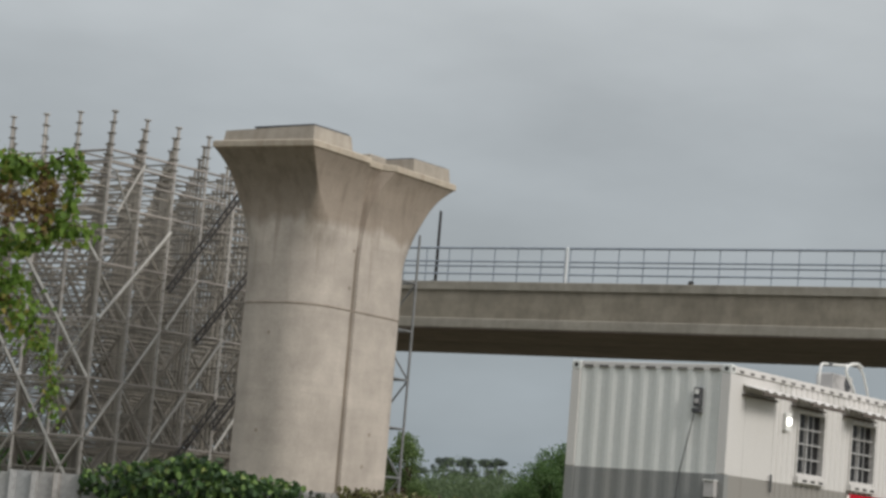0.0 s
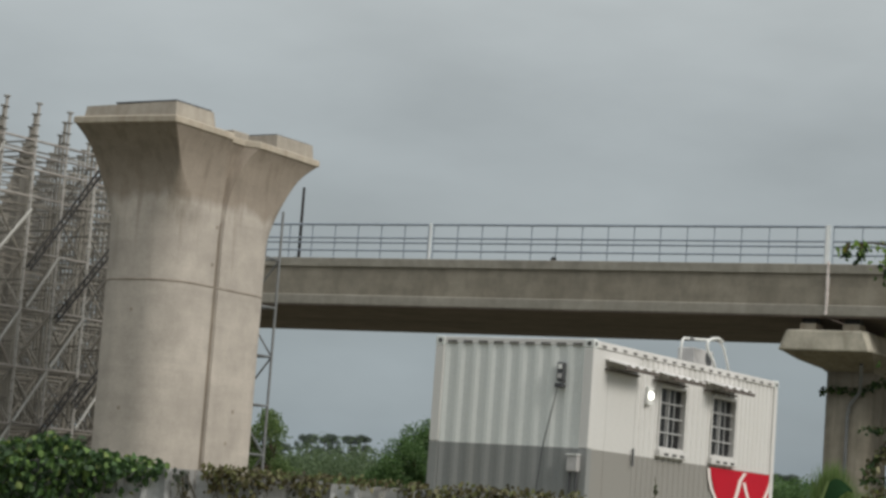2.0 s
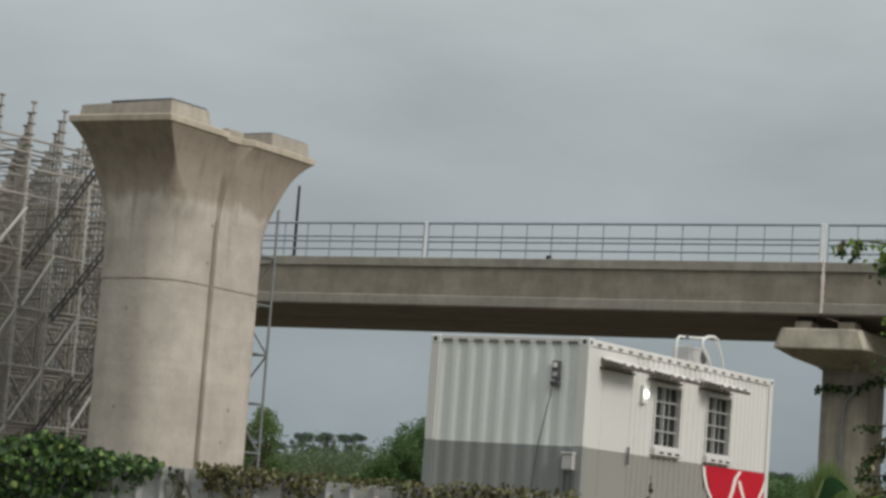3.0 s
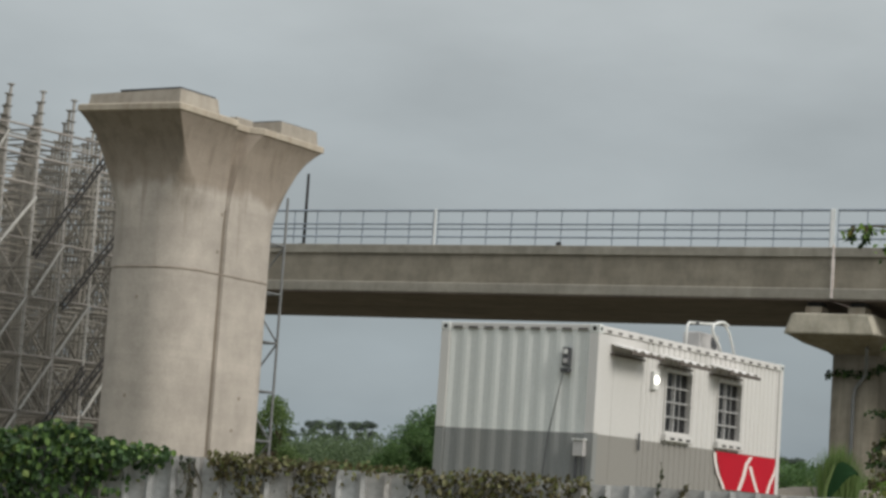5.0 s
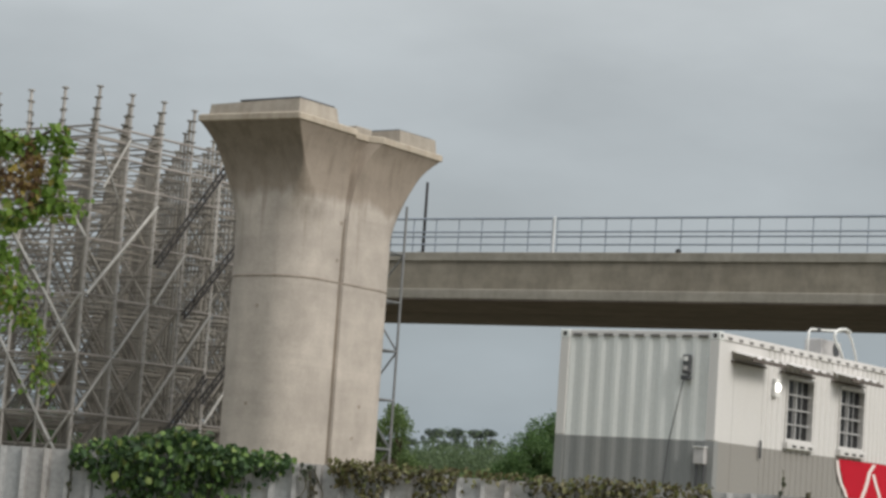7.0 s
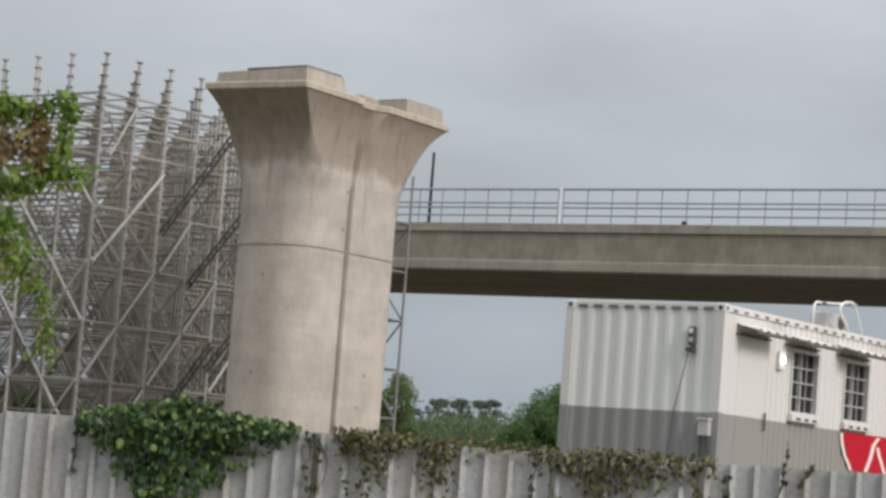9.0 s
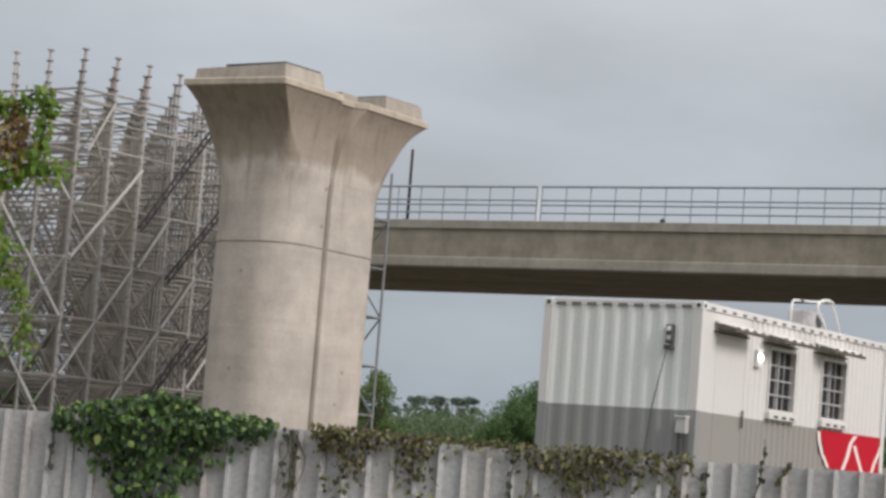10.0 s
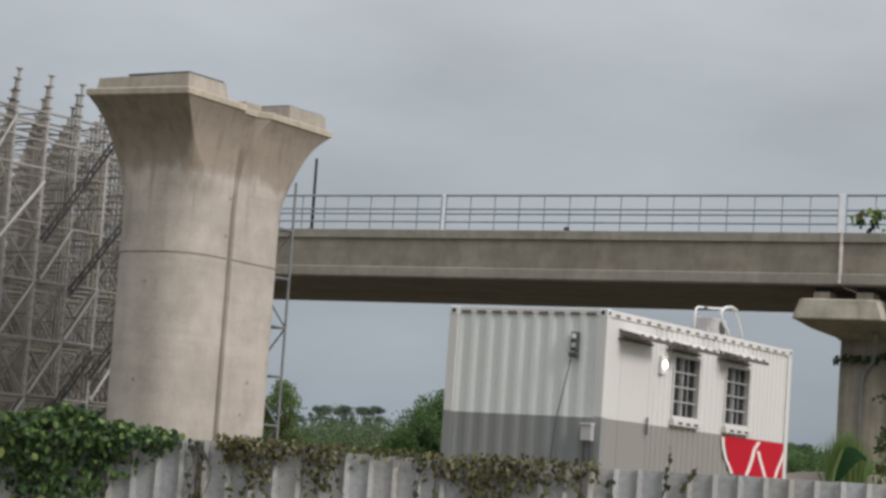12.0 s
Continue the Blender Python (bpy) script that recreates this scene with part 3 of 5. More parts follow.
for hx, hy, hz in ((0.848, 0.44, 3.32), (0.848, 0.30, 2.75), (0.848, -0.45, 6.47), (0.848, -0.49, 5.81), (-0.10, -1.521, 3.2), (-0.02, -1.521, 4.9)):
    d = (0.006, 0, 0) if abs(hx) > 0.5 else (0, -0.006, 0)
    part("tie_hole_cap", Shape().tube((hx, hy, hz), (hx + d[0], hy + d[1], hz), 0.035, 10), M_JOINT, PIER)

# ---------------------------------------------------------------- the finished bridge
BR = pose(11.49, 66.0, 0, 0, 0, -28)
X0, X1 = -25.6, 27.0


def swept(profile, x0, x1):
    """A closed profile in y and z, from x0 to x1."""
    k = len(profile)
    s = Shape()
    s.add([(x0, y, z) for y, z in profile] + [(x1, y, z) for y, z in profile],
          [(i, (i + 1) % k, k + (i + 1) % k, k + i) for i in range(k)] + [tuple(range(k - 1, -1, -1)), tuple(range(k, 2 * k))])
    return s


def girder(x0, x1, y0, label):
    """A trough-shaped span: two side walls with a coping and a foot, and the slab between them."""
    t = thing("bridge_girder", BR @ pose(0, y0, 0), label, "bridge girder", "spans of the finished bridge")
    for side in (0, 1):
        f = (lambda y: y) if side == 0 else (lambda y: 4.25 - y)
        order = (lambda p: p) if side == 0 else (lambda p: p[::-1])
        part("side_wall", swept(order([(f(0.07), 8.80), (f(0.30), 8.80), (f(0.30), 9.72), (f(0.07), 9.72)]), x0, x1), M_GIRDER, t)
        part("coping", swept(order([(f(0.0), 9.724), (f(0.42), 9.724), (f(0.42), 9.985), (f(0.40), 10.0), (f(0.015), 10.0), (f(0.0), 9.985)]), x0, x1), M_COPING, t)
        part("foot", swept(order([(f(0.02), 8.47), (f(0.5), 8.47), (f(0.5), 8.60), (f(0.32), 8.796), (f(0.03), 8.796), (f(0.0), 8.77), (f(0.0), 8.49)]), x0, x1), M_COPING, t)
    # slab runs under the feet too, its colour dark for shade and dirt
    part("slab", swept([(0.03, 8.43), (4.22, 8.43), (4.24, 8.45), (4.24, 8.466), (0.01, 8.466), (0.01, 8.45)], x0, x1), M_SOFFIT, t, "concrete underside coloured dark for shade and dirt")
    return t


for xa, xb in ((X0, 0.05), (0.13, X1)):
    for y0 in (0.0, 4.29):
        girder(xa, xb, y0, "long weathered grey concrete bridge girder on its pier")
s = Shape()
for i in range(14):
    z = 8.5 + 0.112 * i
    w = random.uniform(0.022, 0.046)
    s.box(0.09 - w, -0.012 - random.uniform(0, 0.02), z, 0.09 + w, 0.05, z + 0.108)
alone("joint_filler", s, M_STROKE, "pale ragged mortar filling the joint between two girders", "joint filler", BR)

# railing sections with gaps at the joints
RAIL_H = (1.12, 0.68, 0.525, 0.27)


def railing(x0, x1):
    t = thing("railing", BR, "grey steel railing with four rails on the bridge edge", "railing", "bridge railings")
    n = round((x1 - x0) / 0.845)
    step = (x1 - x0) / n
    post = Shape().box(-0.010, -0.018, 10.0, 0.010, 0.018, 11.10).mesh("railing_post", M_RAIL)
    for i in range(n + 1):
        p = part("railing_post", post, M_RAIL, t)
        p.location = (x0 + i * step, 0.2, 0)
    for k, h in enumerate(RAIL_H):
        part("rail", Shape().tube((x0, 0.17, 10.0 + h), (x1, 0.17, 10.0 + h), 0.040 if k == 0 else 0.029, 8), M_RAIL, t)


for xa, xb in ((X0 + 0.2, -13.29), (-13.11, -0.11), (0.14, 13.2), (13.5, 26.6)):
    railing(xa, xb)
# white strips added in the railing gaps to paint the bright sky halo
for gx, gw in ((-0.02, 0.07), (-13.2, 0.034)):
    alone("gap_halo", Shape().box(gx - gw, 0.14, 10.0, gx + gw, 0.16, 11.16), M_HALO, "white strip added as bright sky halo in a railing gap", "railing cover", BR, "covers in the railing gaps")
alone("dark_bundle", Shape().add([(math.cos(a) * 0.10 * k, 0.07 * math.sin(a) * k, z) for z, k in ((0, 1), (0.07, 1.0), (0.12, 0.6)) for a in [i * 0.785 for i in range(8)]],
      [(r * 8 + i, r * 8 + (i + 1) % 8, r * 8 + 8 + (i + 1) % 8, r * 8 + 8 + i) for r in range(2) for i in range(8)] + [tuple(range(16, 24)), tuple(range(7, -1, -1))]),
      M_BLACK, "small black bundle lying on the girder edge", "bundle", BR @ pose(-8.79, 0.10, 10.0))
pole = thing("mast", BR @ pose(-18.1, 0.24, 10.0), "dark steel mast standing on the girder edge", "mast")
part("base_plate", Shape().box(-0.12, -0.12, 0, 0.12, 0.12, 0.03), M_DARKTUBE, pole)
part("pole", Shape().tube((0, 0, 0.03), (0, 0, 2.36), 0.055, 10, 0.045), M_DARKTUBE, pole)

# the pier under the joint, and its copy under the far end of the span
P2 = thing("bridge_pier", BR @ pose(0.15, 0, 0), "old grey concrete bridge pier with a pale hammerhead cap", "bridge pier")
CAPW, CAPL = 1.36, 5.6


def slab_ring(hx, y0, y1, c):
    h0 = hx + (0.14 if hx > 1.0 else 0.0)
    return [(-h0 + c, y0), (hx - c, y0), (hx, y0 + c), (hx, y1 - c), (hx - c, y1), (-h0 + c, y1), (-h0, y1 - c), (-h0, y0 + c)]


part("cap", lofted([(7.46, slab_ring(CAPW, 0.05, CAPL, 0.12)), (7.50, slab_ring(CAPW, 0.03, CAPL, 0.12)), (8.02, slab_ring(CAPW - 0.20, 0.03, CAPL, 0.12)), (8.06, slab_ring(CAPW - 0.23, 0.08, CAPL - 0.05, 0.12))]), M_CAP_OLD, P2, "pale stained concrete cap")
part("flare", lofted([(7.0, [(x + 0.14, y) for x, y in slab_ring(0.74, 1.72, 3.98, 0.3)]), (7.08, [(x + 0.12, y) for x, y in slab_ring(0.80, 1.5, 4.15, 0.3)]), (7.26, [(x + 0.05, y) for x, y in slab_ring(1.08, 0.80, 4.8, 0.22)]), (7.456, slab_ring(CAPW - 0.05, 0.08, CAPL - 0.05, 0.15))]), M_PIER_OLD, P2)
lv = []
for z in (1.3, 3.0, 5.0, 6.996):
    lv.append((z, [(x + 0.14, y + 2.85) for x, y in rounded_ring(0.74, 1.12, 0.42, 0.10, 0.07)]))
part("shaft", lofted(lv), M_PIER_OLD, P2, "", True)
for px, py in ((-0.66, 0.25), (0.64, 0.25), (-0.66, 4.7), (0.64, 4.7)):
    part("bearing_block", Shape().box(px - 0.25, py, 8.06, px + 0.25, py + 0.6, 8.28), M_RIM, P2)
    part("bearing_pad", Shape().box(px - 0.22, py + 0.08, 8.282, px + 0.22, py + 0.5, 8.428), M_BLACK, P2, "black rubber bearing")
part("drain_pipe", Shape().path([(0.22, 1.66, 1.4), (0.22, 1.66, 5.7), (0.28, 1.63, 6.0), (0.62, 1.5, 6.4), (0.8, 0.9, 7.16)], 0.055, 8), M_TOWER, P2, "grey drain pipe")
copy_thing(P2, BR @ pose(-24.7, 0, 0))
copy_thing(P2, BR @ pose(26.5, 0, 0))

# ---------------------------------------------------------------- the site container
BOX = pose(2.21, 29.84, 1.59, 0, 0, -32.4)
C = thing("site_container", BOX, "white and grey corrugated steel container office on the site", "container")
W, LEN, H, BAND = 2.44, 6.06, 2.59, 1.15


def corrugated(n, length, depth, flat_in, slope):
    """Points (along, depth) of n trapezoid waves over the length."""
    pitch = length / n
    out = [(0, 0)]
    for i in range(n):
        a = i * pitch
        top = (pitch - flat_in - 2 * slope)
        out += [(a + top / 2, 0), (a + top / 2 + slope, depth), (a + top / 2 + slope + flat_in, depth), (a + top / 2 + 2 * slope + flat_in, 0)]
    out.append((length, 0))
    return out


# end wall towards the road (local y = 0), lower band grey
prof = corrugated(9, W - 0.26, 0.024, 0.075, 0.055)
for nm, z0, z1, mt in (("end_wall_band", 0.16, BAND, M_GREY), ("end_wall", BAND, H - 0.085, M_WHITE_LIFTED)):
    part(nm, Shape().sheet([(-W + 0.13 + a, 0.025 + d, z0) for a, d in prof], (0, 0, z1 - z0), (0, 0.02, 0)), mt, C, "grey painted lower band" if mt is M_GREY else "white corrugated steel, lightened to offset its shaded side")
# far end wall
part("end_wall", Shape().sheet([(-W + 0.13 + a, LEN - 0.05 + d * 0.5, 0.16) for a, d in prof], (0, 0, H - 0.27), (0, 0.02, 0)), M_WHITE_LIFTED, C)
# long wall with windows, in strips between the openings; finer waves
WIN = ((2.05, 2.90), (3.75, 4.60))
WZ0, WZ1 = 1.28, 2.18


def long_strip(y0, y1, z0, z1, mt, side=0.0, nm="long_wall"):
    n = max(1, round((y1 - y0) / 0.155))
    pr = corrugated(n, y1 - y0, -0.022, 0.04, 0.022)
    part(nm, Shape().sheet([(side + d - 0.03, y0 + a, z0) for a, d in pr], (0, 0, z1 - z0), (-0.02, 0, 0)), mt, C)


cuts = [1.42, WIN[0][0], WIN[0][1], WIN[1][0], WIN[1][1], LEN - 0.12]
for y0, y1 in zip(cuts[:-1], cuts[1:]):
    if (y0, y1) in WIN:
        long_strip(y0, y1, BAND, WZ0, M_WHITE)
        long_strip(y0, y1, WZ1, H - 0.10, M_WHITE)
    else:
        long_strip(y0, y1, BAND, H - 0.10, M_WHITE)
    long_strip(y0, y1, 0.16, BAND, M_TAUPE, 0, "long_wall_band")
long_strip(0.12, LEN - 0.12, 0.16, H - 0.11, M_WHITE, -W + 0.06)
# flat plate and door beside the corner
part("wall_plate", Shape().box(-0.055, 0.125, BAND, -0.03, 0.517, H - 0.11), M_WHITE, C)
part("wall_plate", Shape().box(-0.055, 0.125, 0.16, -0.03, 0.517, BAND), M_TAUPE, C)
part("wall_plate", Shape().box(-0.055, 0.50, 2.27, -0.03, 1.42, H - 0.11), M_WHITE, C)
D = part("door", Shape().box(-0.05, 0.5185, BAND, -0.0275, 1.36, 2.26), M_WHITE, C, "flat white steel door, closed")
part("door_lower", Shape().box(-0.05, 0.5185, 0.18, -0.0275, 1.36, BAND - 0.002), M_TAUPE, D)
part("door_handle", Shape().tube((0.01, 1.30, 1.0), (0.01, 1.30, 1.24), 0.016, 8), M_DARKGREY, D, "dark upright handle")
part("door_jamb", Shape().box(-0.05, 1.362, BAND, -0.024, 1.418, 2.268), M_WHITE, C)
part("door_jamb", Shape().box(-0.05, 1.362, 0.16, -0.024, 1.418, BAND - 0.002), M_TAUPE, C)
# frame: posts, rails, castings, roof, floor
for px, py in ((-0.13, 0), (-W, 0), (-0.13, LEN - 0.12), (-W, LEN - 0.12)):
    part("corner_post", Shape().box(px, py, 0.12 if py else BAND + 0.002, px + 0.13, py + 0.12, H - 0.12), M_WHITE, C)
    if not py:
        part("corner_post_band", Shape().box(px, py, 0.12, px + 0.13, py + 0.12, BAND), M_GREY, C)
    for pz in (0.0, H - 0.12):
        k = part("corner_casting", Shape().box(px - 0.003, py - 0.003, pz, px + 0.133, py + 0.123, pz + 0.118), M_WHITE_LIFTED, C)
        part("casting_hole", Shape().tube((px + 0.065, py - 0.006 + (0.132 if py else 0), pz + 0.06), (px + 0.065, py + 0.004 + (0.12 if py else 0), pz + 0.06), 0.032, 10), M_DARKHOLE, k)
        if px > -1:
            part("casting_hole", Shape().tube((px + 0.138, py + 0.06, pz + 0.06), (px + 0.12, py + 0.06, pz + 0.06), 0.03, 10), M_DARKHOLE, k)
for py in (0.02, LEN - 0.10):
    part("top_rail", Shape().box(-W + 0.135, py, H - 0.09, -0.135, py + 0.08, H - 0.005), M_WHITE, C)
    part("bottom_rail", Shape().box(-W + 0.135, py, 0.02, -0.135, py + 0.08, 0.16), M_GREY, C)
for px in (-0.09, -W + 0.01):
    part("top_rail", Shape().box(px, 0.125, H - 0.105, px + 0.08, LEN - 0.125, H - 0.01), M_WHITE, C)
    part("bottom_rail", Shape().box(px, 0.125, 0.02, px + 0.08, LEN - 0.125, 0.16), M_TAUPE, C)
part("roof", Shape().sheet([(-W + 0.1, 0.1 + a, H - 0.035 - d * 0.4) for a, d in corrugated(24, LEN - 0.2, 0.045, 0.09, 0.03)], (W - 0.2, 0, 0), (0, 0, -0.02)), M_WHITE, C)
part("floor_plate", Shape().box(-W + 0.1, 0.1, 0.1, -0.1, LEN - 0.1, 0.16), M_GREY, C)
# dark patches raised on the top rails, coloured as the shade in rail pockets
for i in range(9):
    x = -W + 0.13 + (i + 0.5) * (W - 0.26) / 9
    part("wave_pocket", Shape().box(x - 0.072, 0.016, H - 0.088, x + 0.072, 0.06, H - 0.052), M_POCKET, C)
for i in range(19):
    y = 0.32 + i * 0.302
    k = Shape()
    k.add([(u, y + v, H + w) for u in (-0.03, -0.0065) for v, w in ((-0.065, -0.055), (0.065, -0.055), (0.045, -0.092), (-0.045, -0.092))],
          [(0, 1, 2, 3), (7, 6, 5, 4), (0, 4, 5, 1), (1, 5, 6, 2), (2, 6, 7, 3), (3, 7, 4, 0)])
    part("wave_pocket", k, M_POCKET, C)
for y0, y1 in WIN:
    wdw = part("window", Shape().box(-0.11, y0, WZ0, -0.095, y1, WZ1), M_GLASS, C, "dark glass behind bars")
    for a in (y0, y1 - 0.03):
        part("window_frame", Shape().box(-0.09, a, WZ0, 0.0, a + 0.03, WZ1), M_WHITE, wdw)
    for a in (WZ0, WZ1 - 0.04):
        part("window_frame", Shape().box(-0.09, y0 + 0.04, a, 0.0, y1 - 0.04, a + 0.04), M_WHITE, wdw)
    part("mullion", Shape().box(-0.094, (y0 + y1) / 2 - 0.02, WZ0 + 0.04, -0.07, (y0 + y1) / 2 + 0.02, WZ1 - 0.04), M_BAR, wdw)
    for k in range(1, 4):
        z = WZ0 + 0.04 + k * (WZ1 - WZ0 - 0.08) / 4
        part("bar", Shape().box(-0.06, y0 + 0.04, z - 0.011, -0.045, y1 - 0.04, z + 0.011), M_BAR, wdw)
    for k in (1, 2):
        y = y0 + 0.04 + k * (y1 - y0 - 0.08) / 3
        part("bar", Shape().box(-0.058, y - 0.008, WZ0 + 0.04, -0.048, y + 0.008, WZ1 - 0.04), M_BAR, wdw)
    sill = part("window_sill", Shape().box(-0.03, y0 - 0.03, WZ0 - 0.10, 0.05, y1 + 0.03, WZ0 - 0.005), M_WHITE, wdw)
    for k in range(3):
        y = y0 + 0.12 + k * 0.25
        part("vent_slot", Shape().box(0.045, y, WZ0 - 0.078, 0.053, y + 0.13, WZ0 - 0.045), M_DARKHOLE, sill)


def awning(y0, y1, z_wall, drop, out):
    a = thing("awning", BOX @ pose(0.0, 0, 0), "short corrugated zinc awning fixed over an opening of the container", "awning", "awnings on the container")
    n = round((y1 - y0) / 0.24)
    pr = []
    for i in range(n * 8 + 1):
        y = y0 + (y1 - y0) * i / (n * 8)
        pr.append((-0.02, y, z_wall + 0.016 * math.sin(i * math.pi / 4)))
    part("sheet", Shape().sheet(pr, (out + 0.02, 0, -drop), (0, 0, -0.006)), M_SHEET, a)
    part("front_batten", Shape().box(out - 0.03, y0, z_wall - drop - 0.062, out + 0.0, y1, z_wall - drop - 0.02), M_AWNING, a, "dark weathered front batten")
    # dark strip low on the wall paints the awning's shadow line
    part("shadow_batten", Shape().box(-0.022, y0 - 0.01, z_wall - 0.150, 0.02, y1, z_wall - 0.125), M_AWNING, a, "dark wall batten standing in for the awning's shadow line")
    return a


awning(0.40, 1.36, 2.365, 0.075, 0.30)
awning(1.84, 2.85, 2.355, 0.075, 0.30)
awning(3.48, 4.55, 2.365, 0.075, 0.30)
lamp = thing("wall_lamp", BOX @ pose(-0.03, 1.70, 1.96), "white wall lamp, switched on, beside the door", "wall lamp")
part("housing", Shape().box(0.0, -0.075, -0.10, 0.05, 0.085, 0.15), M_PLASTIC, lamp)
part("glass", Shape().tube((0.052, 0.0, 0.03), (0.078, 0.0, 0.03), 0.056, 16, 0.046), M_LAMP, lamp, "glowing round-edged diffuser")
# red panel with white slashes at the far end of the long wall
sg = thing("red_sign_panel", BOX @ pose(-0.025, 0, 0), "red painted sign panel with white slanting strokes", "sign panel")
part("panel", Shape().add([(0.0, 3.80, 1.14), (0.0, 5.97, 1.14), (0.0, 6.03, 0.60), (0.0, 4.14, 0.60), (0.012, 3.80, 1.14), (0.012, 5.97, 1.14), (0.012, 6.03, 0.60), (0.012, 4.14, 0.60)],
     [(3, 2, 1, 0), (4, 5, 6, 7), (0, 1, 5, 4), (1, 2, 6, 5), (2, 3, 7, 6), (3, 0, 4, 7)]), M_RED, sg)


def stroke(pts, w):
    s = Shape()
    n = len(pts)
    for x in (0.012, 0.018):
        for y, z in pts:
            s.v += [(x, y - w, z), (x, y + w, z)]
    for i in range(n - 1):
        a, b = 2 * i, 2 * n + 2 * i
        s.f += [(a, a + 1, a + 3, a + 2), (b + 2, b + 3, b + 1, b), (a, a + 2, b + 2, b), (a + 3, a + 1, b + 1, b + 3)]
    part("stroke", s, M_STROKE, sg, "pale painted stroke")


stroke([(3.76, 1.12), (3.80, 0.98), (3.90, 0.82), (4.05, 0.69), (4.13, 0.60)], 0.045)
stroke([(5.04, 1.12), (4.88, 1.0), (4.80, 0.82), (4.72, 0.70), (4.64, 0.60)], 0.055)
stroke([(5.02, 0.98), (5.10, 0.86), (5.22, 0.72), (5.32, 0.60)], 0.05)
stroke([(6.02, 1.10), (5.92, 0.92), (5.76, 0.74), (5.68, 0.60)], 0.045)
# roof unit with its white hoses
ac = thing("air_conditioner", BOX @ pose(-0.30, 3.25, H), "dull grey-white air conditioning unit on the container roof", "air conditioner")
part("casing", Shape().box(-0.26, 0.40, 0.02, 0.0, 1.06, 0.27), M_BOXGREY, ac)
part("fan_grille", Shape().tube((0.004, 0.90, 0.15), (-0.01, 0.90, 0.15), 0.11, 20), M_DARKGREY, ac, "dark round fan opening")
for k in range(4):
    part("grille_bar", Shape().tube((0.012, 0.80, 0.075 + k * 0.05), (0.012, 1.0, 0.075 + k * 0.05), 0.004, 5), M_DARKGREY, ac)
for y in (0.48, 0.98):
    part("foot", Shape().box(-0.24, y - 0.03, -0.04, -0.02, y + 0.03, 0.018), M_BAR, ac)
hs = thing("hoses", BOX @ pose(-0.16, 2.93, H), "white insulated hoses framing the roof unit", "hoses")
part("hose", Shape().path([(0, 0, -0.03), (0, 0, 0.22), (0, 0.02, 0.30), (0, 0.08, 0.335), (0, 0.6, 0.37), (0, 1.15, 0.42), (0, 1.30, 0.40), (0, 1.42, 0.33), (0, 1.58, 0.12), (0, 1.66, -0.03)], 0.018, 8), M_PLASTIC, hs, "", True)
part("hose", Shape().path([(0.05, 1.28, 0.41), (0.05, 1.12, 0.44), (0.05, 0.92, 0.42), (0.05, 0.78, 0.37), (0.05, 0.74, 0.30), (0.05, 0.80, 0.22), (0.05, 0.98, 0.10), (0.05, 1.08, -0.03)], 0.022, 8), M_PLASTIC, hs, "", True)
for y, z in ((0.30, 0.351), (1.14, 0.419)):
    part("joint_tape", Shape().tube((0, y - 0.05, z - 0.004), (0, y + 0.05, z + 0.004), 0.024, 10), M_DARKGREY, hs, "dark tape round the hose")
# boxes and cable on the end wall
sb = thing("switch_box", BOX @ pose(-0.455, 0.02, 1.97), "small dark switch box on the container end wall", "switch box")
part("body", Shape().box(-0.045, -0.07, 0.05, 0.045, 0.02, 0.30), M_DARKGREY, sb)
part("cover", Shape().box(-0.028, -0.085, 0.21, 0.028, -0.072, 0.275), M_PLASTIC, sb, "pale cover")
part("cover", Shape().box(-0.03, -0.08, 0.09, 0.03, -0.072, 0.15), M_BOXGREY, sb)
part("tray", Shape().box(-0.055, -0.09, -0.035, 0.055, 0.02, 0.025), M_DARKGREY, sb)
cab = Shape().path([(-0.50, 0.0, 1.96), (-0.53, -0.02, 1.75), (-0.585, -0.02, 1.5), (-0.66, -0.02, 1.13), (-0.71, -0.02, 0.61), (-0.74, -0.01, 0.1), (-0.75, 0.0, -0.08)], 0.008, 6)
alone("cable", cab, M_DARKGREY, "black cable hanging down the container end wall", "cable", BOX)
mb = thing("meter_box", BOX @ pose(-0.17, 0.0, 0.72), "grey electric meter box on the container end wall", "meter box")
part("body", Shape().box(-0.075, -0.09, 0.12, 0.075, 0.02, 0.33), M_BOXGREY, mb)
part("hood", Shape().box(-0.085, -0.11, 0.333, 0.085, 0.02, 0.35), M_PLASTIC, mb)
part("conduit", Shape().tube((-0.05, -0.03, -0.72), (-0.05, -0.03, 0.118), 0.02, 8), M_DARKGREY, mb)
part("conduit", Shape().tube((0.05, -0.03, -0.72), (0.05, -0.03, 0.118), 0.02, 8), M_DARKGREY, mb)
for px, py in ((-0.2, 0.2), (-W + 0.2, 0.2), (-0.2, LEN - 0.2), (-W + 0.2, LEN - 0.2)):
    alone("foundation_block", Shape().box(-0.2, -0.2, -0.25, 0.2, 0.2, 0.0), M_COPING, "concrete block under a corner of the container", "foundation block", BOX @ pose(px, py, 0), "blocks under the container")

# ---------------------------------------------------------------- scaffold
SC = thing("scaffold", pose(-8.75, 42.0, 1.5, 0, 0, -35), "dense galvanised steel shoring scaffold with disc couplers and diagonal braces", "scaffold")
BAY, BAY_Y, NX, NY = 0.95, 0.86, 13, 17
LV = [0.32, 1.43, 2.54, 3.65, 4.72, 5.79, 6.86]
TOPZ = 7.61
rng = random.Random(4)


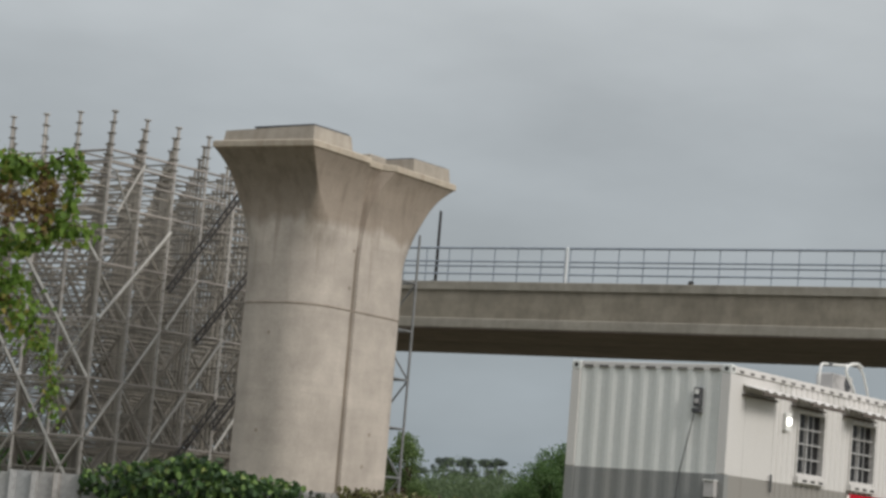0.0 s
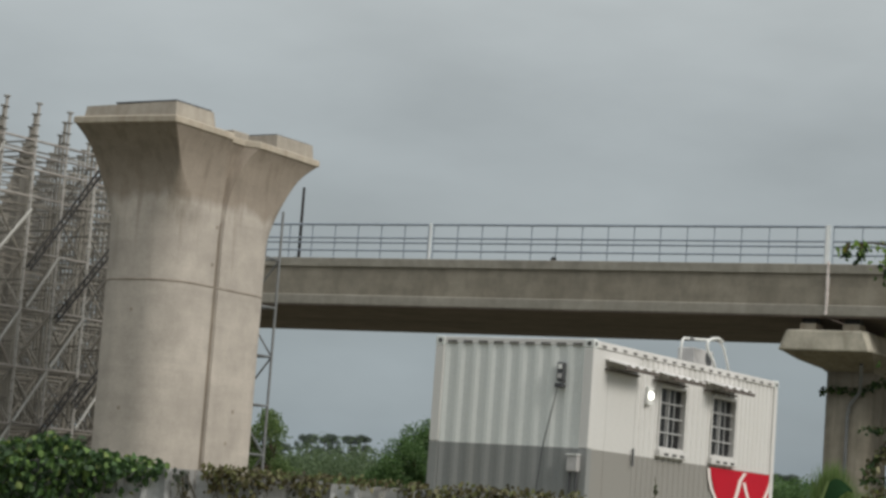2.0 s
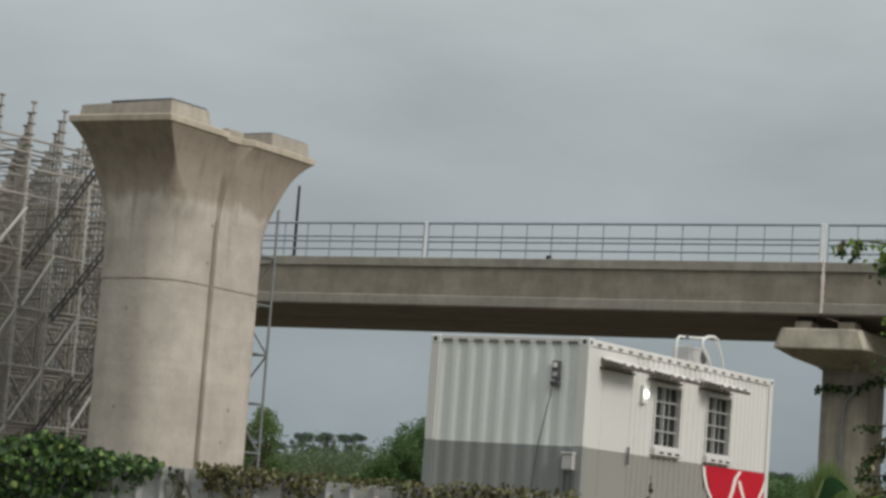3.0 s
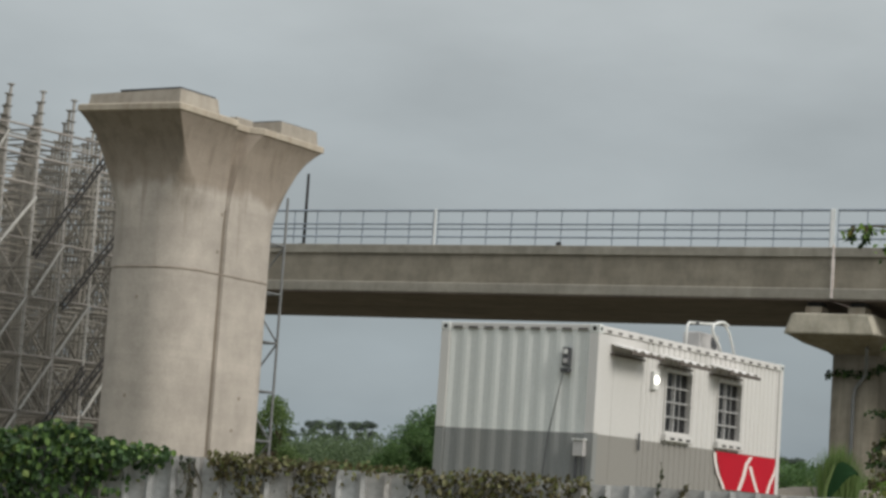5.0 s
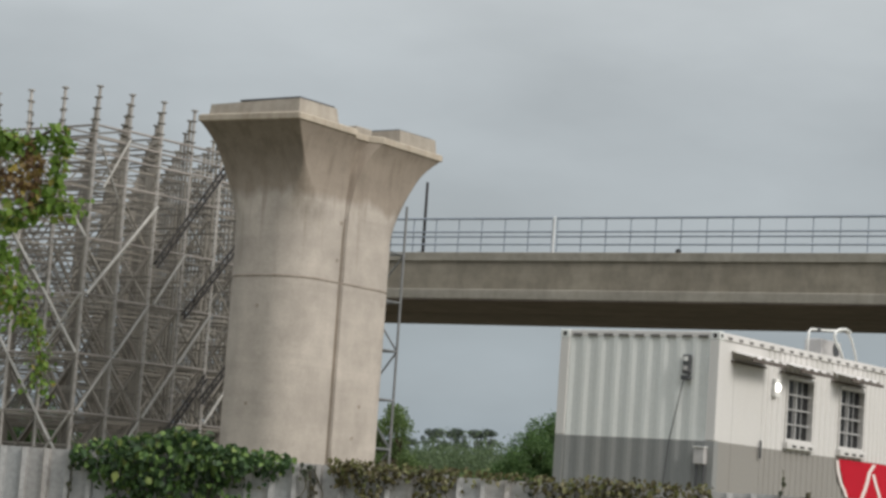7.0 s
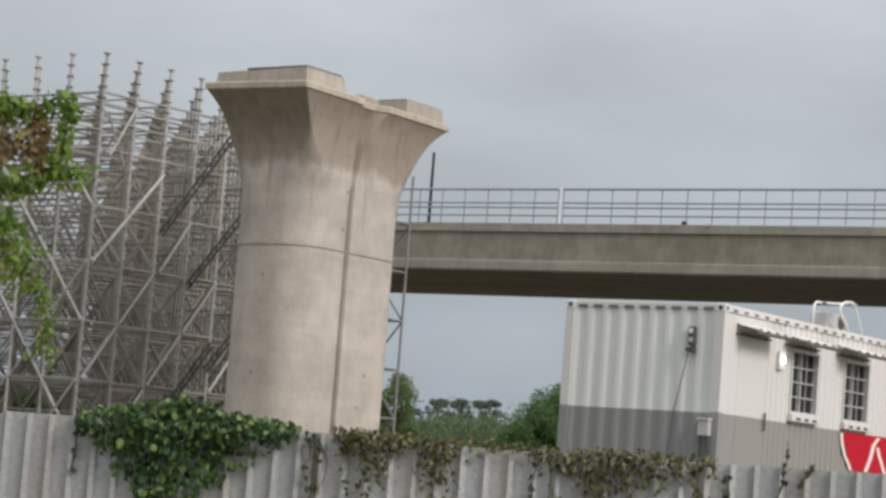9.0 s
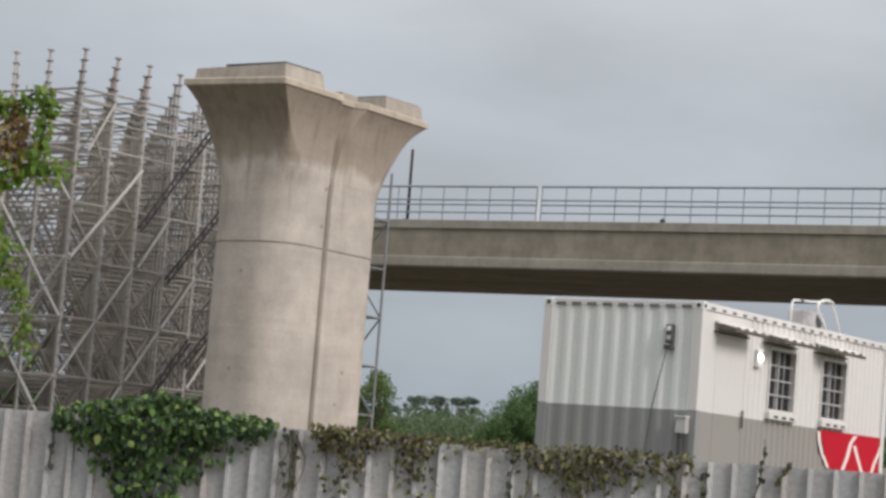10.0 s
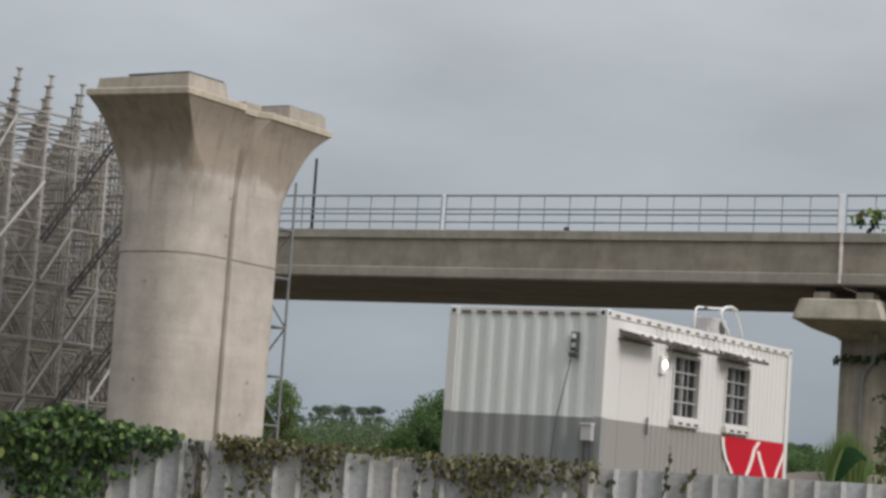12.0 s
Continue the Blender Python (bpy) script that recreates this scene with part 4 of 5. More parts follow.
def post_shape(top, cups):
    s = Shape().tube((0, 0, 0.0), (0, 0, top), 0.030, 6)
    z = top
    k = 0
    while z > 0.2:
        if cups or k < 4:
            s.tube((0, 0, z - 0.018), (0, 0, z + 0.006), 0.035 if k else 0.07, 6, 0.072 if k < 5 else 0.05)
        z -= 0.214
        k += 1
    return s


def inside(i, j):
    """The block of bays steps back beside the new pier."""
    wx, wy = -8.75 - 0.819 * BAY * i + 0.574 * BAY_Y * j, 42 + 0.574 * BAY * i + 0.819 * BAY_Y * j
    return i < NX and j < NY and wx < -0.108 * wy


front_post = post_shape(TOPZ, True).mesh("upright", M_SCAF)
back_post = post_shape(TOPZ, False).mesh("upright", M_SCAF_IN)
inner = Shape()
for i in range(NX):
    for j in range(NY):
        if not inside(i, j):
            continue
        x, y = -i * BAY, j * BAY_Y
        if i < 2 or j < 2:
            p = part("upright", front_post if i == 0 or j == 0 else back_post, M_SCAF, SC)
            p.location = (x, y, rng.uniform(-0.03, 0.03))
        else:
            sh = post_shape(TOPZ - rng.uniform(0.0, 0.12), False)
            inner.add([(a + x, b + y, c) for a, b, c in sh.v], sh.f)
led_x = Shape().tube((0, 0, 0), (-BAY, 0, 0), 0.024, 5).mesh("ledger", M_LEDGER)
led_y = Shape().tube((0, 0, 0), (0, BAY_Y, 0), 0.024, 5).mesh("ledger", M_LEDGER)
levels_all = LV + [6.60, 6.33]
for i in range(NX):
    for j in range(NY):
        if not inside(i, j):
            continue
        x, y = -i * BAY, j * BAY_Y
        for z in levels_all:
            dz = rng.uniform(-0.02, 0.02)
            if inside(i + 1, j):
                if z > 4.5 and j > 1 and rng.random() < (0.5 if z > 5.5 else 0.25):
                    pass
                elif j == 0:
                    part("ledger", led_x, M_SCAF, SC).location = (x, 0, z + dz)
                else:
                    inner.tube((x, y, z + dz), (x - BAY, y, z + dz), 0.021, 4)
            if inside(i, j + 1):
                if z > 4.5 and i > 1 and rng.random() < (0.5 if z > 5.5 else 0.25):
                    pass
                elif i == 0:
                    part("ledger", led_y, M_SCAF, SC).location = (0, y, z + dz)
                else:
                    inner.tube((x, y, z + dz), (x, y + BAY_Y, z + dz), 0.021, 4)
        # half-height ledgers and braces inside the block
        for k in range(len(LV) - 1):
            z = LV[k] + 0.53
            if j > 0 and inside(i + 1, j):
                if rng.random() < (0.9 if k < 5 else 0.4):
                    inner.tube((x, y, z), (x - BAY, y, z), 0.02, 4)
                if rng.random() < (0.68 if k < 4 else 0.4 if k < 5 else 0.15):
                    a, b = (0, 1) if (i + k) % 2 else (1, 0)
                    inner.tube((x - a * BAY, y, LV[k]), (x - b * BAY, y, LV[k + 1]), 0.02, 4)
            if i > 0 and inside(i, j + 1):
                if rng.random() < (0.68 if k < 4 else 0.4 if k < 5 else 0.15):
                    a, b = (0, 1) if (j + k) % 2 else (1, 0)
                    inner.tube((x, y + a * BAY_Y, LV[k]), (x, y + b * BAY_Y, LV[k + 1]), 0.02, 4)
part("inner_frame", inner, M_SCAF_IN, SC, "inner tubes coloured dark as if in shade", kind="stuff")


def brace(p, q, r=0.03, mt=None):
    part("brace", Shape().tube(p, q, r, 6), mt or M_BRACE, SC, "dull diagonal tube" if mt else "pale diagonal brace")


# braces on the two near faces
for j, k in ((0, 1), (1, 2), (2, 1), (1, 0), (3, 2), (4, 1), (3, 0)):
    brace((0.05, j * BAY_Y + 0.04, LV[k] + 0.03), (0.05, (j + 1) * BAY_Y - 0.04, LV[k + 1] - 0.06), 0.028)
brace((0.06, 0.05, LV[3]), (0.06, 2 * BAY_Y, LV[5] - 0.25), 0.034)
brace((0.06, 2 * BAY_Y + 0.1, LV[3]), (0.06, 3 * BAY_Y, LV[4]), 0.028)
brace((0.05, BAY_Y, LV[6] - 0.15), (0.05, 0.30 * BAY_Y, LV[5] - 0.1), 0.022)
brace((0.05, 0.15 * BAY_Y, LV[6] - 0.4), (0.05, 0.75 * BAY_Y, LV[5] - 0.25), 0.022)
for j, k in ((0, 1), (1, 1), (2, 1), (0, 0), (1, 2), (2, 2)):
    brace((-BAY, j * BAY_Y, LV[k + 1]), (-BAY, (j + 1) * BAY_Y, LV[k]), 0.024, M_LEDGER)
for i in range(0, NX - 1):
    x = -i * BAY
    for k in range(0, 6):
        if (i + k) % 2 == 0:
            brace((x - BAY, -0.04, LV[k + 1]), (x, -0.04, LV[k]), 0.026)
        if k in (0, 2) and i % 2 == 0:
            brace((x, -0.05, LV[k + 1]), (x - BAY, -0.05, LV[k]), 0.026)
# dark lattice beams leaning across the near face
for y0, y1, z0, z1 in ((3.84, 1.75, 7.0, 4.40), (4.25, 2.6, 5.35, 3.5), (4.6, 3.3, 3.3, 1.9), (3.4, 1.9, 2.4, 0.6)):
    lb = Shape()
    p, q = Vector((0.10, y0, z0)), Vector((0.10, y1, z1))
    d = (q - p).normalized()
    off = Vector((0, -d.z, d.y)) * 0.055
    for k in (-1, 1):
        lb.tube(p + off * k, q + off * k, 0.022, 6)
    n = int((q - p).length / 0.16)
    for i in range(n):
        a, b = p.lerp(q, i / n), p.lerp(q, (i + 1) / n)
        lb.tube(a + off * (1 if i % 2 else -1), b - off * (1 if i % 2 else -1), 0.013, 4)
    part("lattice_beam", lb, M_DARKTUBE, SC, "dark leaning lattice beam")

# slim access tower beside the new pier
TW = thing("access_tower", pose(-3.33, 43.5, 1.5, 0, 0, -30), "slim grey steel lattice tower behind the new pier", "tower")
for dx, dy in ((0, 0), (-0.75, 0), (0, 0.75), (-0.75, 0.75)):
    part("upright", Shape().tube((dx, dy, 0), (dx, dy, 5.95), 0.026, 6), M_TOWER, TW)
for k in range(6):
    z = 0.25 + 0.95 * k
    for a, b in (((0, 0), (-0.75, 0)), ((0, 0), (0, 0.75)), ((-0.75, 0), (-0.75, 0.75)), ((0, 0.75), (-0.75, 0.75))):
        part("rung", Shape().tube((*a, z), (*b, z), 0.022, 5), M_TOWER, TW)
    if k < 5:
        for (a, b) in (((0, 0), (-0.75, 0)), ((0, 0.75), (-0.75, 0.75))):
            p, q = (a, b) if k % 2 else (b, a)
            part("brace", Shape().tube((*p, z), (*q, z + 0.95), 0.020, 5), M_TOWER, TW)

# ---------------------------------------------------------------- fence
FANG = -math.degrees(math.atan(0.17))
FENCE = thing("sheet_fence", pose(0, 19.0, 0, 0, 0, FANG), "corrugated zinc sheet fence with vertical ribs, overgrown with vines", "fence")
rng = random.Random(9)
tops = [(-12, 1.89), (-4.8, 1.885), (-4.1, 1.912), (-2.5, 1.90), (-1.9, 1.918), (-0.7, 1.885), (-0.2, 1.888), (1.5, 1.902), (2.2, 1.912), (3.4, 1.922), (12, 1.93)]


def top_at(x):
    for (a, ha), (b, hb) in zip(tops[:-1], tops[1:]):
        if a <= x <= b:
            return ha + (hb - ha) * (x - a) / (b - a)
    return 1.9


for i in range(24):
    x0 = -2.374 + 0.814 * (i - 9)
    top = top_at(x0 + 0.4) + rng.uniform(-0.006, 0.006)
    pr = [(0, 0)]
    for k in range(4):
        c = 0.07 + 0.2035 * k
        pr += [(c - 0.030, 0), (c - 0.025, -0.048), (c + 0.012, -0.030), (c + 0.020, 0)]
    pr.append((0.820, 0))
    p = part("fence_sheet", Shape().sheet([(a, d + 0.004 * (i % 2), 0.05) for a, d in pr], (rng.uniform(-0.006, 0.006), 0, top - 0.05), (0, 0.004, 0)), M_ZINC, FENCE)
    p.location = (x0, 0, 0)
for i in range(10):
    part("fence_post", Shape().box(-9.6 + 2.1 * i, 0.055, -0.2, -9.52 + 2.1 * i, 0.135, 1.80), M_POSTWOOD, FENCE)
for z in (0.4, 1.1, 1.7):
    part("fence_rail", Shape().box(-9.62, 0.012, z, 9.58, 0.05, z + 0.06), M_POSTWOOD, FENCE)

# ---------------------------------------------------------------- vines on the fence
FM = pose(0, 19.0, 0, 0, 0, FANG)


def band(x, table):
    for (a, t0, b0), (b, t1, b1) in zip(table[:-1], table[1:]):
        if a <= x <= b:
            k = (x - a) / (b - a)
            return t0 + (t1 - t0) * k, b0 + (b1 - b0) * k
    return None


IVY = [(-4.08, 1.925, 1.87), (-3.95, 1.95, 1.80), (-3.8, 2.0, 1.64), (-3.6, 2.03, 1.48), (-3.4, 2.06, 1.25), (-3.15, 2.14, 1.10), (-2.98, 2.10, 1.30), (-2.8, 2.02, 1.50), (-2.47, 1.98, 1.77), (-2.1, 1.94, 1.88)]


def ivy(name, table, count, single, size, mat, depth, label, seed, fringe=0.25):
    r = random.Random(seed)
    t = thing(name, FM, label, "climbing plant", "vines on the fence")
    lo, hi = table[0][0], table[-1][0]
    pts = []
    while len(pts) < count:
        x = r.uniform(lo, hi)
        top, bot = band(x, table)
        if r.random() > (top - bot + 0.08) / 0.95:
            continue
        u = r.random() ** 1.6
        z = top + r.uniform(-0.03, 0.05) - u * (top - bot) + (r.uniform(-fringe, 0.05) if u > 0.8 else 0) * 0.5
        bulge = depth * (0.3 + 0.9 * min(1, max(0, (z - bot) / (top - bot + 0.02))))
        pts.append((x, -0.05 - r.uniform(0.15, 1.0) * bulge if z < 1.93 else r.uniform(-depth, 0.12), z))
    body = Shape()
    leaves(body, pts[single:], size, r, 0.9)
    part("foliage", body, mat, t, kind="stuff")
    lm = [leaf_mesh("leaf", mat, 1.0, w) for w in (0.85, 0.7)]
    for p in pts[:single]:
        o = part("leaf", lm[r.randrange(2)], mat, t)
        s = size * r.uniform(0.8, 1.45)
        o.matrix_local = Matrix.LocRotScale(Vector((p[0], p[1] - 0.03, p[2])), Euler((r.uniform(-1.9, -0.8), r.uniform(-0.6, 0.6), r.uniform(-0.9, 0.9))), (s, s, s))
    st = Shape()
    for k in range(max(6, int((hi - lo) * 7))):
        x = r.uniform(lo, hi)
        top, bot = band(x, table)
        p = [(x, -0.05, top - 0.03)]
        for q in range(5):
            p.append((p[-1][0] + r.uniform(-0.06, 0.06), -0.045 - r.uniform(0, 0.05), p[-1][2] - (top - bot) / 5.2))
        st.path(p, 0.006, 5, 0.003)
    part("stem", st, M_STEM, t, kind="stuff")


ivy("ivy", IVY, 1750, 270, 0.070, L_IVY, 0.22, "thick green leafy vine heaped over the fence top", 3)
DRY1 = [(-1.80, 1.94, 1.86), (-1.62, 1.95, 1.60), (-1.45, 1.93, 1.35), (-1.30, 1.92, 1.72), (-1.12, 1.91, 1.84), (-0.98, 1.92, 1.60), (-0.86, 1.92, 1.45), (-0.76, 1.91, 1.62), (-0.70, 1.905, 1.83)]
DRY2 = [(-0.05, 1.90, 1.82), (0.15, 1.91, 1.70), (0.35, 1.93, 1.45), (0.65, 1.93, 1.55), (0.95, 1.93, 1.66), (1.15, 1.93, 1.72), (1.35, 1.93, 1.78), (1.45, 1.92, 1.86)]
ivy("withered_vine", DRY1, 620, 80, 0.048, L_DRY, 0.07, "withered brown and yellow vine hanging on the fence sheets", 5, 0.6)
ivy("withered_vine", DRY2, 760, 90, 0.048, L_DRY, 0.07, "withered brown and olive vine hanging on the fence sheets", 6, 0.6)
TWIG = [(-1.75, 1.94, 1.90), (-0.72, 1.93, 1.89), (-0.3, 1.925, 1.885), (0.0, 1.92, 1.88)]
ivy("withered_vine", TWIG, 300, 30, 0.042, L_DRY, 0.03, "thin dry vine lying along the fence top", 7, 0.2)
ivy("ivy", [(-5.8, 1.92, 1.86), (-5.2, 1.95, 1.80), (-4.86, 1.92, 1.86)], 110, 20, 0.06, L_IVY, 0.05, "thin green vine lying along the fence top", 8, 0.2)
ivy("withered_vine", [(-2.05, 1.90, 1.45), (-1.93, 1.90, 1.40)], 24, 8, 0.05, L_STRAND, 0.04, "thin straggling vine on the fence sheets", 20, 0.5)


def strand(x, z0, z1, n, mat, seed, lean=0.0):
    """One thin stem with small leaves, climbing a fence sheet."""
    r_ = random.Random(seed)
    t = thing("vine_strand", FM, "thin vine strand with few small leaves climbing the fence sheets", "climbing plant", "vine strands on the fence")
    ps = [(x + lean * k / 6 + r_.uniform(-0.02, 0.02), -0.045, z0 + (z1 - z0) * k / 6) for k in range(7)]
    part("stem", Shape().path(ps, 0.008, 5, 0.003), M_STEM, t)
    lm = leaf_mesh("leaf", mat, 1.0, 0.8)
    for q in range(n):
        k = r_.randrange(6)
        c = Vector(ps[k]).lerp(Vector(ps[k + 1]), r_.random())
        o = part("leaf", lm, mat, t)
        w = r_.uniform(0.04, 0.07)
        o.matrix_local = Matrix.LocRotScale(c + Vector((r_.uniform(-0.03, 0.03), -0.012, 0)), Euler((r_.uniform(-2.0, -1.0), r_.uniform(-0.6, 0.6), r_.uniform(-1.2, 1.2))), (w, w, w))


for k, (x, z0, z1, n, mat, lean) in enumerate(((-0.10, 1.30, 1.86, 16, L_STRAND, 0.03), (0.05, 1.35, 1.80, 7, L_DRY, 0.02), (1.27, 1.30, 1.88, 16, L_DRY, 0.0), (1.52, 1.25, 1.86, 15, L_STRAND, 0.02),
                                               (1.92, 1.45, 2.12, 14, L_STRAND, 0.08), (2.10, 1.78, 1.96, 9, L_DRY, 0.12), (-4.12, 1.45, 1.84, 7, L_STRAND, 0.03), (-1.98, 1.3, 1.8, 8, L_DRY, 0.05))):
    strand(x, z0, z1, n, mat, 120 + k, lean)


# ---------------------------------------------------------------- trees and bushes
def clump_points(r, centre, radii, n, loose=0.0):
    out = []
    while len(out) < n:
        p = Vector((r.uniform(-1, 1), r.uniform(-1, 1), r.uniform(-1, 1)))
        if 0.15 < p.length < 1:
            if r.random() < loose:
                p *= r.uniform(1.0, 1.45)
            out.append((centre[0] + p.x * radii[0], centre[1] + p.y * radii[1], centre[2] + p.z * radii[2]))
    return out


def crown_tree(name, base, clumps, size, mat, label, seed, n, category="tree", simple=True):
    """A tapered trunk, a limb to each clump, and leaves about every clump."""
    r = random.Random(seed)
    t = thing(name, pose(*base), label, category)
    top = max(c[0][2] for c in clumps)
    k0 = clumps[0][0]
    trunk = Shape().path([(0, 0, -0.3), (k0[0] * 0.1, 0, top * 0.25), (k0[0] * 0.3, k0[1] * 0.2, top * 0.5)], 0.03 + top * 0.022, 8, 0.02 + top * 0.01)
    part("trunk", trunk, M_BARK, t)
    body = Shape()
    fork = Vector((k0[0] * 0.3, k0[1] * 0.2, top * 0.5))
    for c, rad in clumps:
        mid = fork.lerp(Vector(c), 0.55) + Vector((0, 0, -0.04 * top))
        part("limb", Shape().path([fork, mid, Vector(c)], 0.012 + top * 0.008, 6, 0.006), M_BARK, t)
        leaves(body, clump_points(r, c, rad, int(n * rad[0] * rad[2] / 0.25) + 8, 0.16 if category == "bush" else 0.0), size, r, 0.6, simple)
    part("crown", body, mat, t, kind="stuff")
    return t


def bush_clumps(r, w, h, d, n):
    """Clumps that fill a dome w wide to each side and h high, with an uneven skin."""
    out = []
    for i in range(n):
        a = r.uniform(-1, 1)
        s = r.uniform(0.13, 0.24) * min(w, h) + 0.06
        roof = h * (1 - 0.6 * abs(a) ** 1.6) * r.uniform(0.85, 1.06) - s
        out.append(((a * w, r.uniform(-d, d), max(s, roof * r.random() ** 0.55)), (s * 1.1, s, s * 0.85)))
    return out


r = random.Random(12)
crown_tree("bush", (0.08, 50, 1.5), bush_clumps(r, 1.15, 2.6, 0.8, 100), 0.055, L_BUSH, "dense green bush beside the site container", 31, 1700, "bush")
crown_tree("bush", (-3.25, 48, 1.5), bush_clumps(r, 0.80, 2.35, 0.6, 60), 0.06, L_BUSH_PALE, "light green bush behind the new pier", 32, 1300, "bush")
crown_tree("bush", (-1.6, 58, 1.5), bush_clumps(r, 1.7, 1.45, 0.6, 50), 0.065, L_BUSH_PALE, "low green thicket between pier and container", 33, 1000, "bush")
crown_tree("bush", (7.5, 47, 1.5), bush_clumps(r, 1.4, 1.95, 0.7, 60), 0.06, L_BUSH, "low green bush behind the container", 34, 1100, "bush")
crown_tree("bush", (9.3, 40.8, 1.5), bush_clumps(r, 1.25, 1.15, 0.5, 50), 0.055, L_BUSH_PALE, "low green bush in front of the earth bank", 39, 900, "bush")
crown_tree("bush", (10.0, 49, 1.5), bush_clumps(r, 1.4, 1.6, 0.7, 36), 0.06, L_BUSH_PALE, "low green bush at the foot of the old pier", 35, 900, "bush")
for bx, by, bw, bh, sd in ((-9.2, 60, 2.6, 2.3, 36), (-13.6, 60, 2.6, 2.6, 37), (-6.6, 57, 1.6, 2.8, 38)):
    crown_tree("bush", (bx, by, 1.5), bush_clumps(r, bw, bh, 0.7, 70), 0.11, L_BUSH, "dark green bush behind the scaffold", sd, 130, "bush")
# far trees with flat umbrella crowns above a thicket
for k, (x, y, h, w) in enumerate(((-15.5, 320, 11.3, 1.35), (-12.3, 316, 11.4, 1.5), (-8.7, 322, 11.7, 1.9), (-19.5, 330, 10.2, 1.8), (51, 320, 10.8, 2.4), (58, 328, 9.8, 2.6), (-25, 324, 10.6, 2.2))):
    rr = random.Random(50 + k)
    cl = [((rr.uniform(-w, w) * 0.75, rr.uniform(-0.8, 0.8), h * rr.uniform(0.925, 0.99)), (w * rr.uniform(0.3, 0.55), 0.8, rr.uniform(0.3, 0.55))) for q in range(12)]
    cl += [((rr.uniform(-w, w) * 1.1, rr.uniform(-0.8, 0.8), h * rr.uniform(0.66, 0.90)), (w * rr.uniform(0.3, 0.55), 0.6, rr.uniform(0.3, 0.6))) for q in range(10)]
    crown_tree("tree", (x, y, 1.5), cl, 0.20, L_FAR, "distant flat-topped green tree", 60 + k, 150)
r = random.Random(77)
body = Shape()
for q in range(330):
    x = r.choice((r.uniform(-24, 4), r.uniform(-24, 4), r.uniform(18, 48), r.uniform(-34, 62)))
    y = r.uniform(135, 175)
    h = r.uniform(4.1, 5.2) + 0.8 * noise.noise((x * 0.16, y * 0.05, 7))
    leaves(body, clump_points(r, (x, y, 1.5 + h * 0.5), (1.7, 1.2, h * 0.5), 480), 0.21, r, 0.6, True)
alone("far_thicket", body, L_THICKET, "distant low green thicket along the horizon", "thicket", kind="stuff")
# tall grass in front of the old pier
body = Shape()
for q in range(2600):
    x, y = r.choice((r.uniform(7.75, 9.4), r.uniform(8.0, 12.5))), r.uniform(40.3, 48)
    z = 1.5 + r.uniform(0.6, 1.1) * (1 + 0.10 * (y - 40.3)) * (0.75 + 0.35 * noise.noise((x * 0.9, y * 0.5, 4)))
    b = Vector((x, y, 1.4))
    t_ = Vector((x + r.uniform(-0.35, 0.35), y + r.uniform(-0.3, 0.3), z))
    m_ = b.lerp(t_, 0.6) + Vector((0, 0, 0.12))
    w = 0.022
    body.add([b + Vector((-w, 0, 0)), b + Vector((w, 0, 0)), m_ + Vector((w, 0, 0)), m_ + Vector((-w, 0, 0)), t_], [(0, 1, 2, 3), (3, 2, 4)])
for q in range(480):
    # a feathery plume standing above the rest
    k = r.gauss(0, 0.16)
    b = Vector((7.62 + 0.5 * k + r.uniform(-0.12, 0.12), 42 + r.uniform(-0.2, 0.2), 1.4))
    t_ = Vector((7.64 + 1.5 * k, 42 + r.uniform(-0.4, 0.4), 3.42 - 4.0 * k * k - abs(r.gauss(0, 0.30))))
    m_ = b.lerp(t_, 0.6) + Vector((0, 0, 0.10))
    w = 0.010
    body.add([b + Vector((-w, 0, 0)), b + Vector((w, 0, 0)), m_ + Vector((w, 0, 0)), m_ + Vector((-w, 0, 0)), t_], [(0, 1, 2, 3), (3, 2, 4)])
alone("tall_grass", body, L_GRASS, "pale green tall grass below the old pier", "grass", kind="stuff")


# broad-leaved plant
def broad_leaf(base, tip, width, seed):
    r_ = random.Random(seed)
    b, t_ = Vector(base), Vector(tip)
    s = Shape()
    n = 9
    side = Vector((-0.55, 0.35, 0.75)).normalized()
    for i in range(n):
        k = i / (n - 1)
        c = b.lerp(t_, k) + Vector((0, 0, 0.25 * math.sin(math.pi * k)))
        w = width * math.sin(math.pi * min(1, 0.08 + k * 0.92)) ** 0.7 * r_.uniform(0.9, 1.05)
        s.v += [tuple(c - side * w + Vector((0, 0, 0.06))), tuple(c), tuple(c + side * w + Vector((0, 0, 0.06)))]
    for i in range(n - 1):
        a = 3 * i
        s.f += [(a, a + 1, a + 4, a + 3), (a + 1, a + 2, a + 5, a + 4)]
    return s


bp = thing("banana_plant", pose(7.12, 40.5, 1.5), "young broad-leaved plant with one dark drooping leaf", "plant")
part("stalk", Shape().path([(-0.05, 0, -0.1), (0.0, 0, 0.6), (0.06, 0, 1.0), (0.18, 0, 1.38)], 0.045, 8, 0.022), L_GRASS, bp, "pale green stalk")
part("leaf", broad_leaf((0.10, 0.06, 0.78), (0.62, 0.0, 1.20), 0.17, 1), L_BANANA, bp)


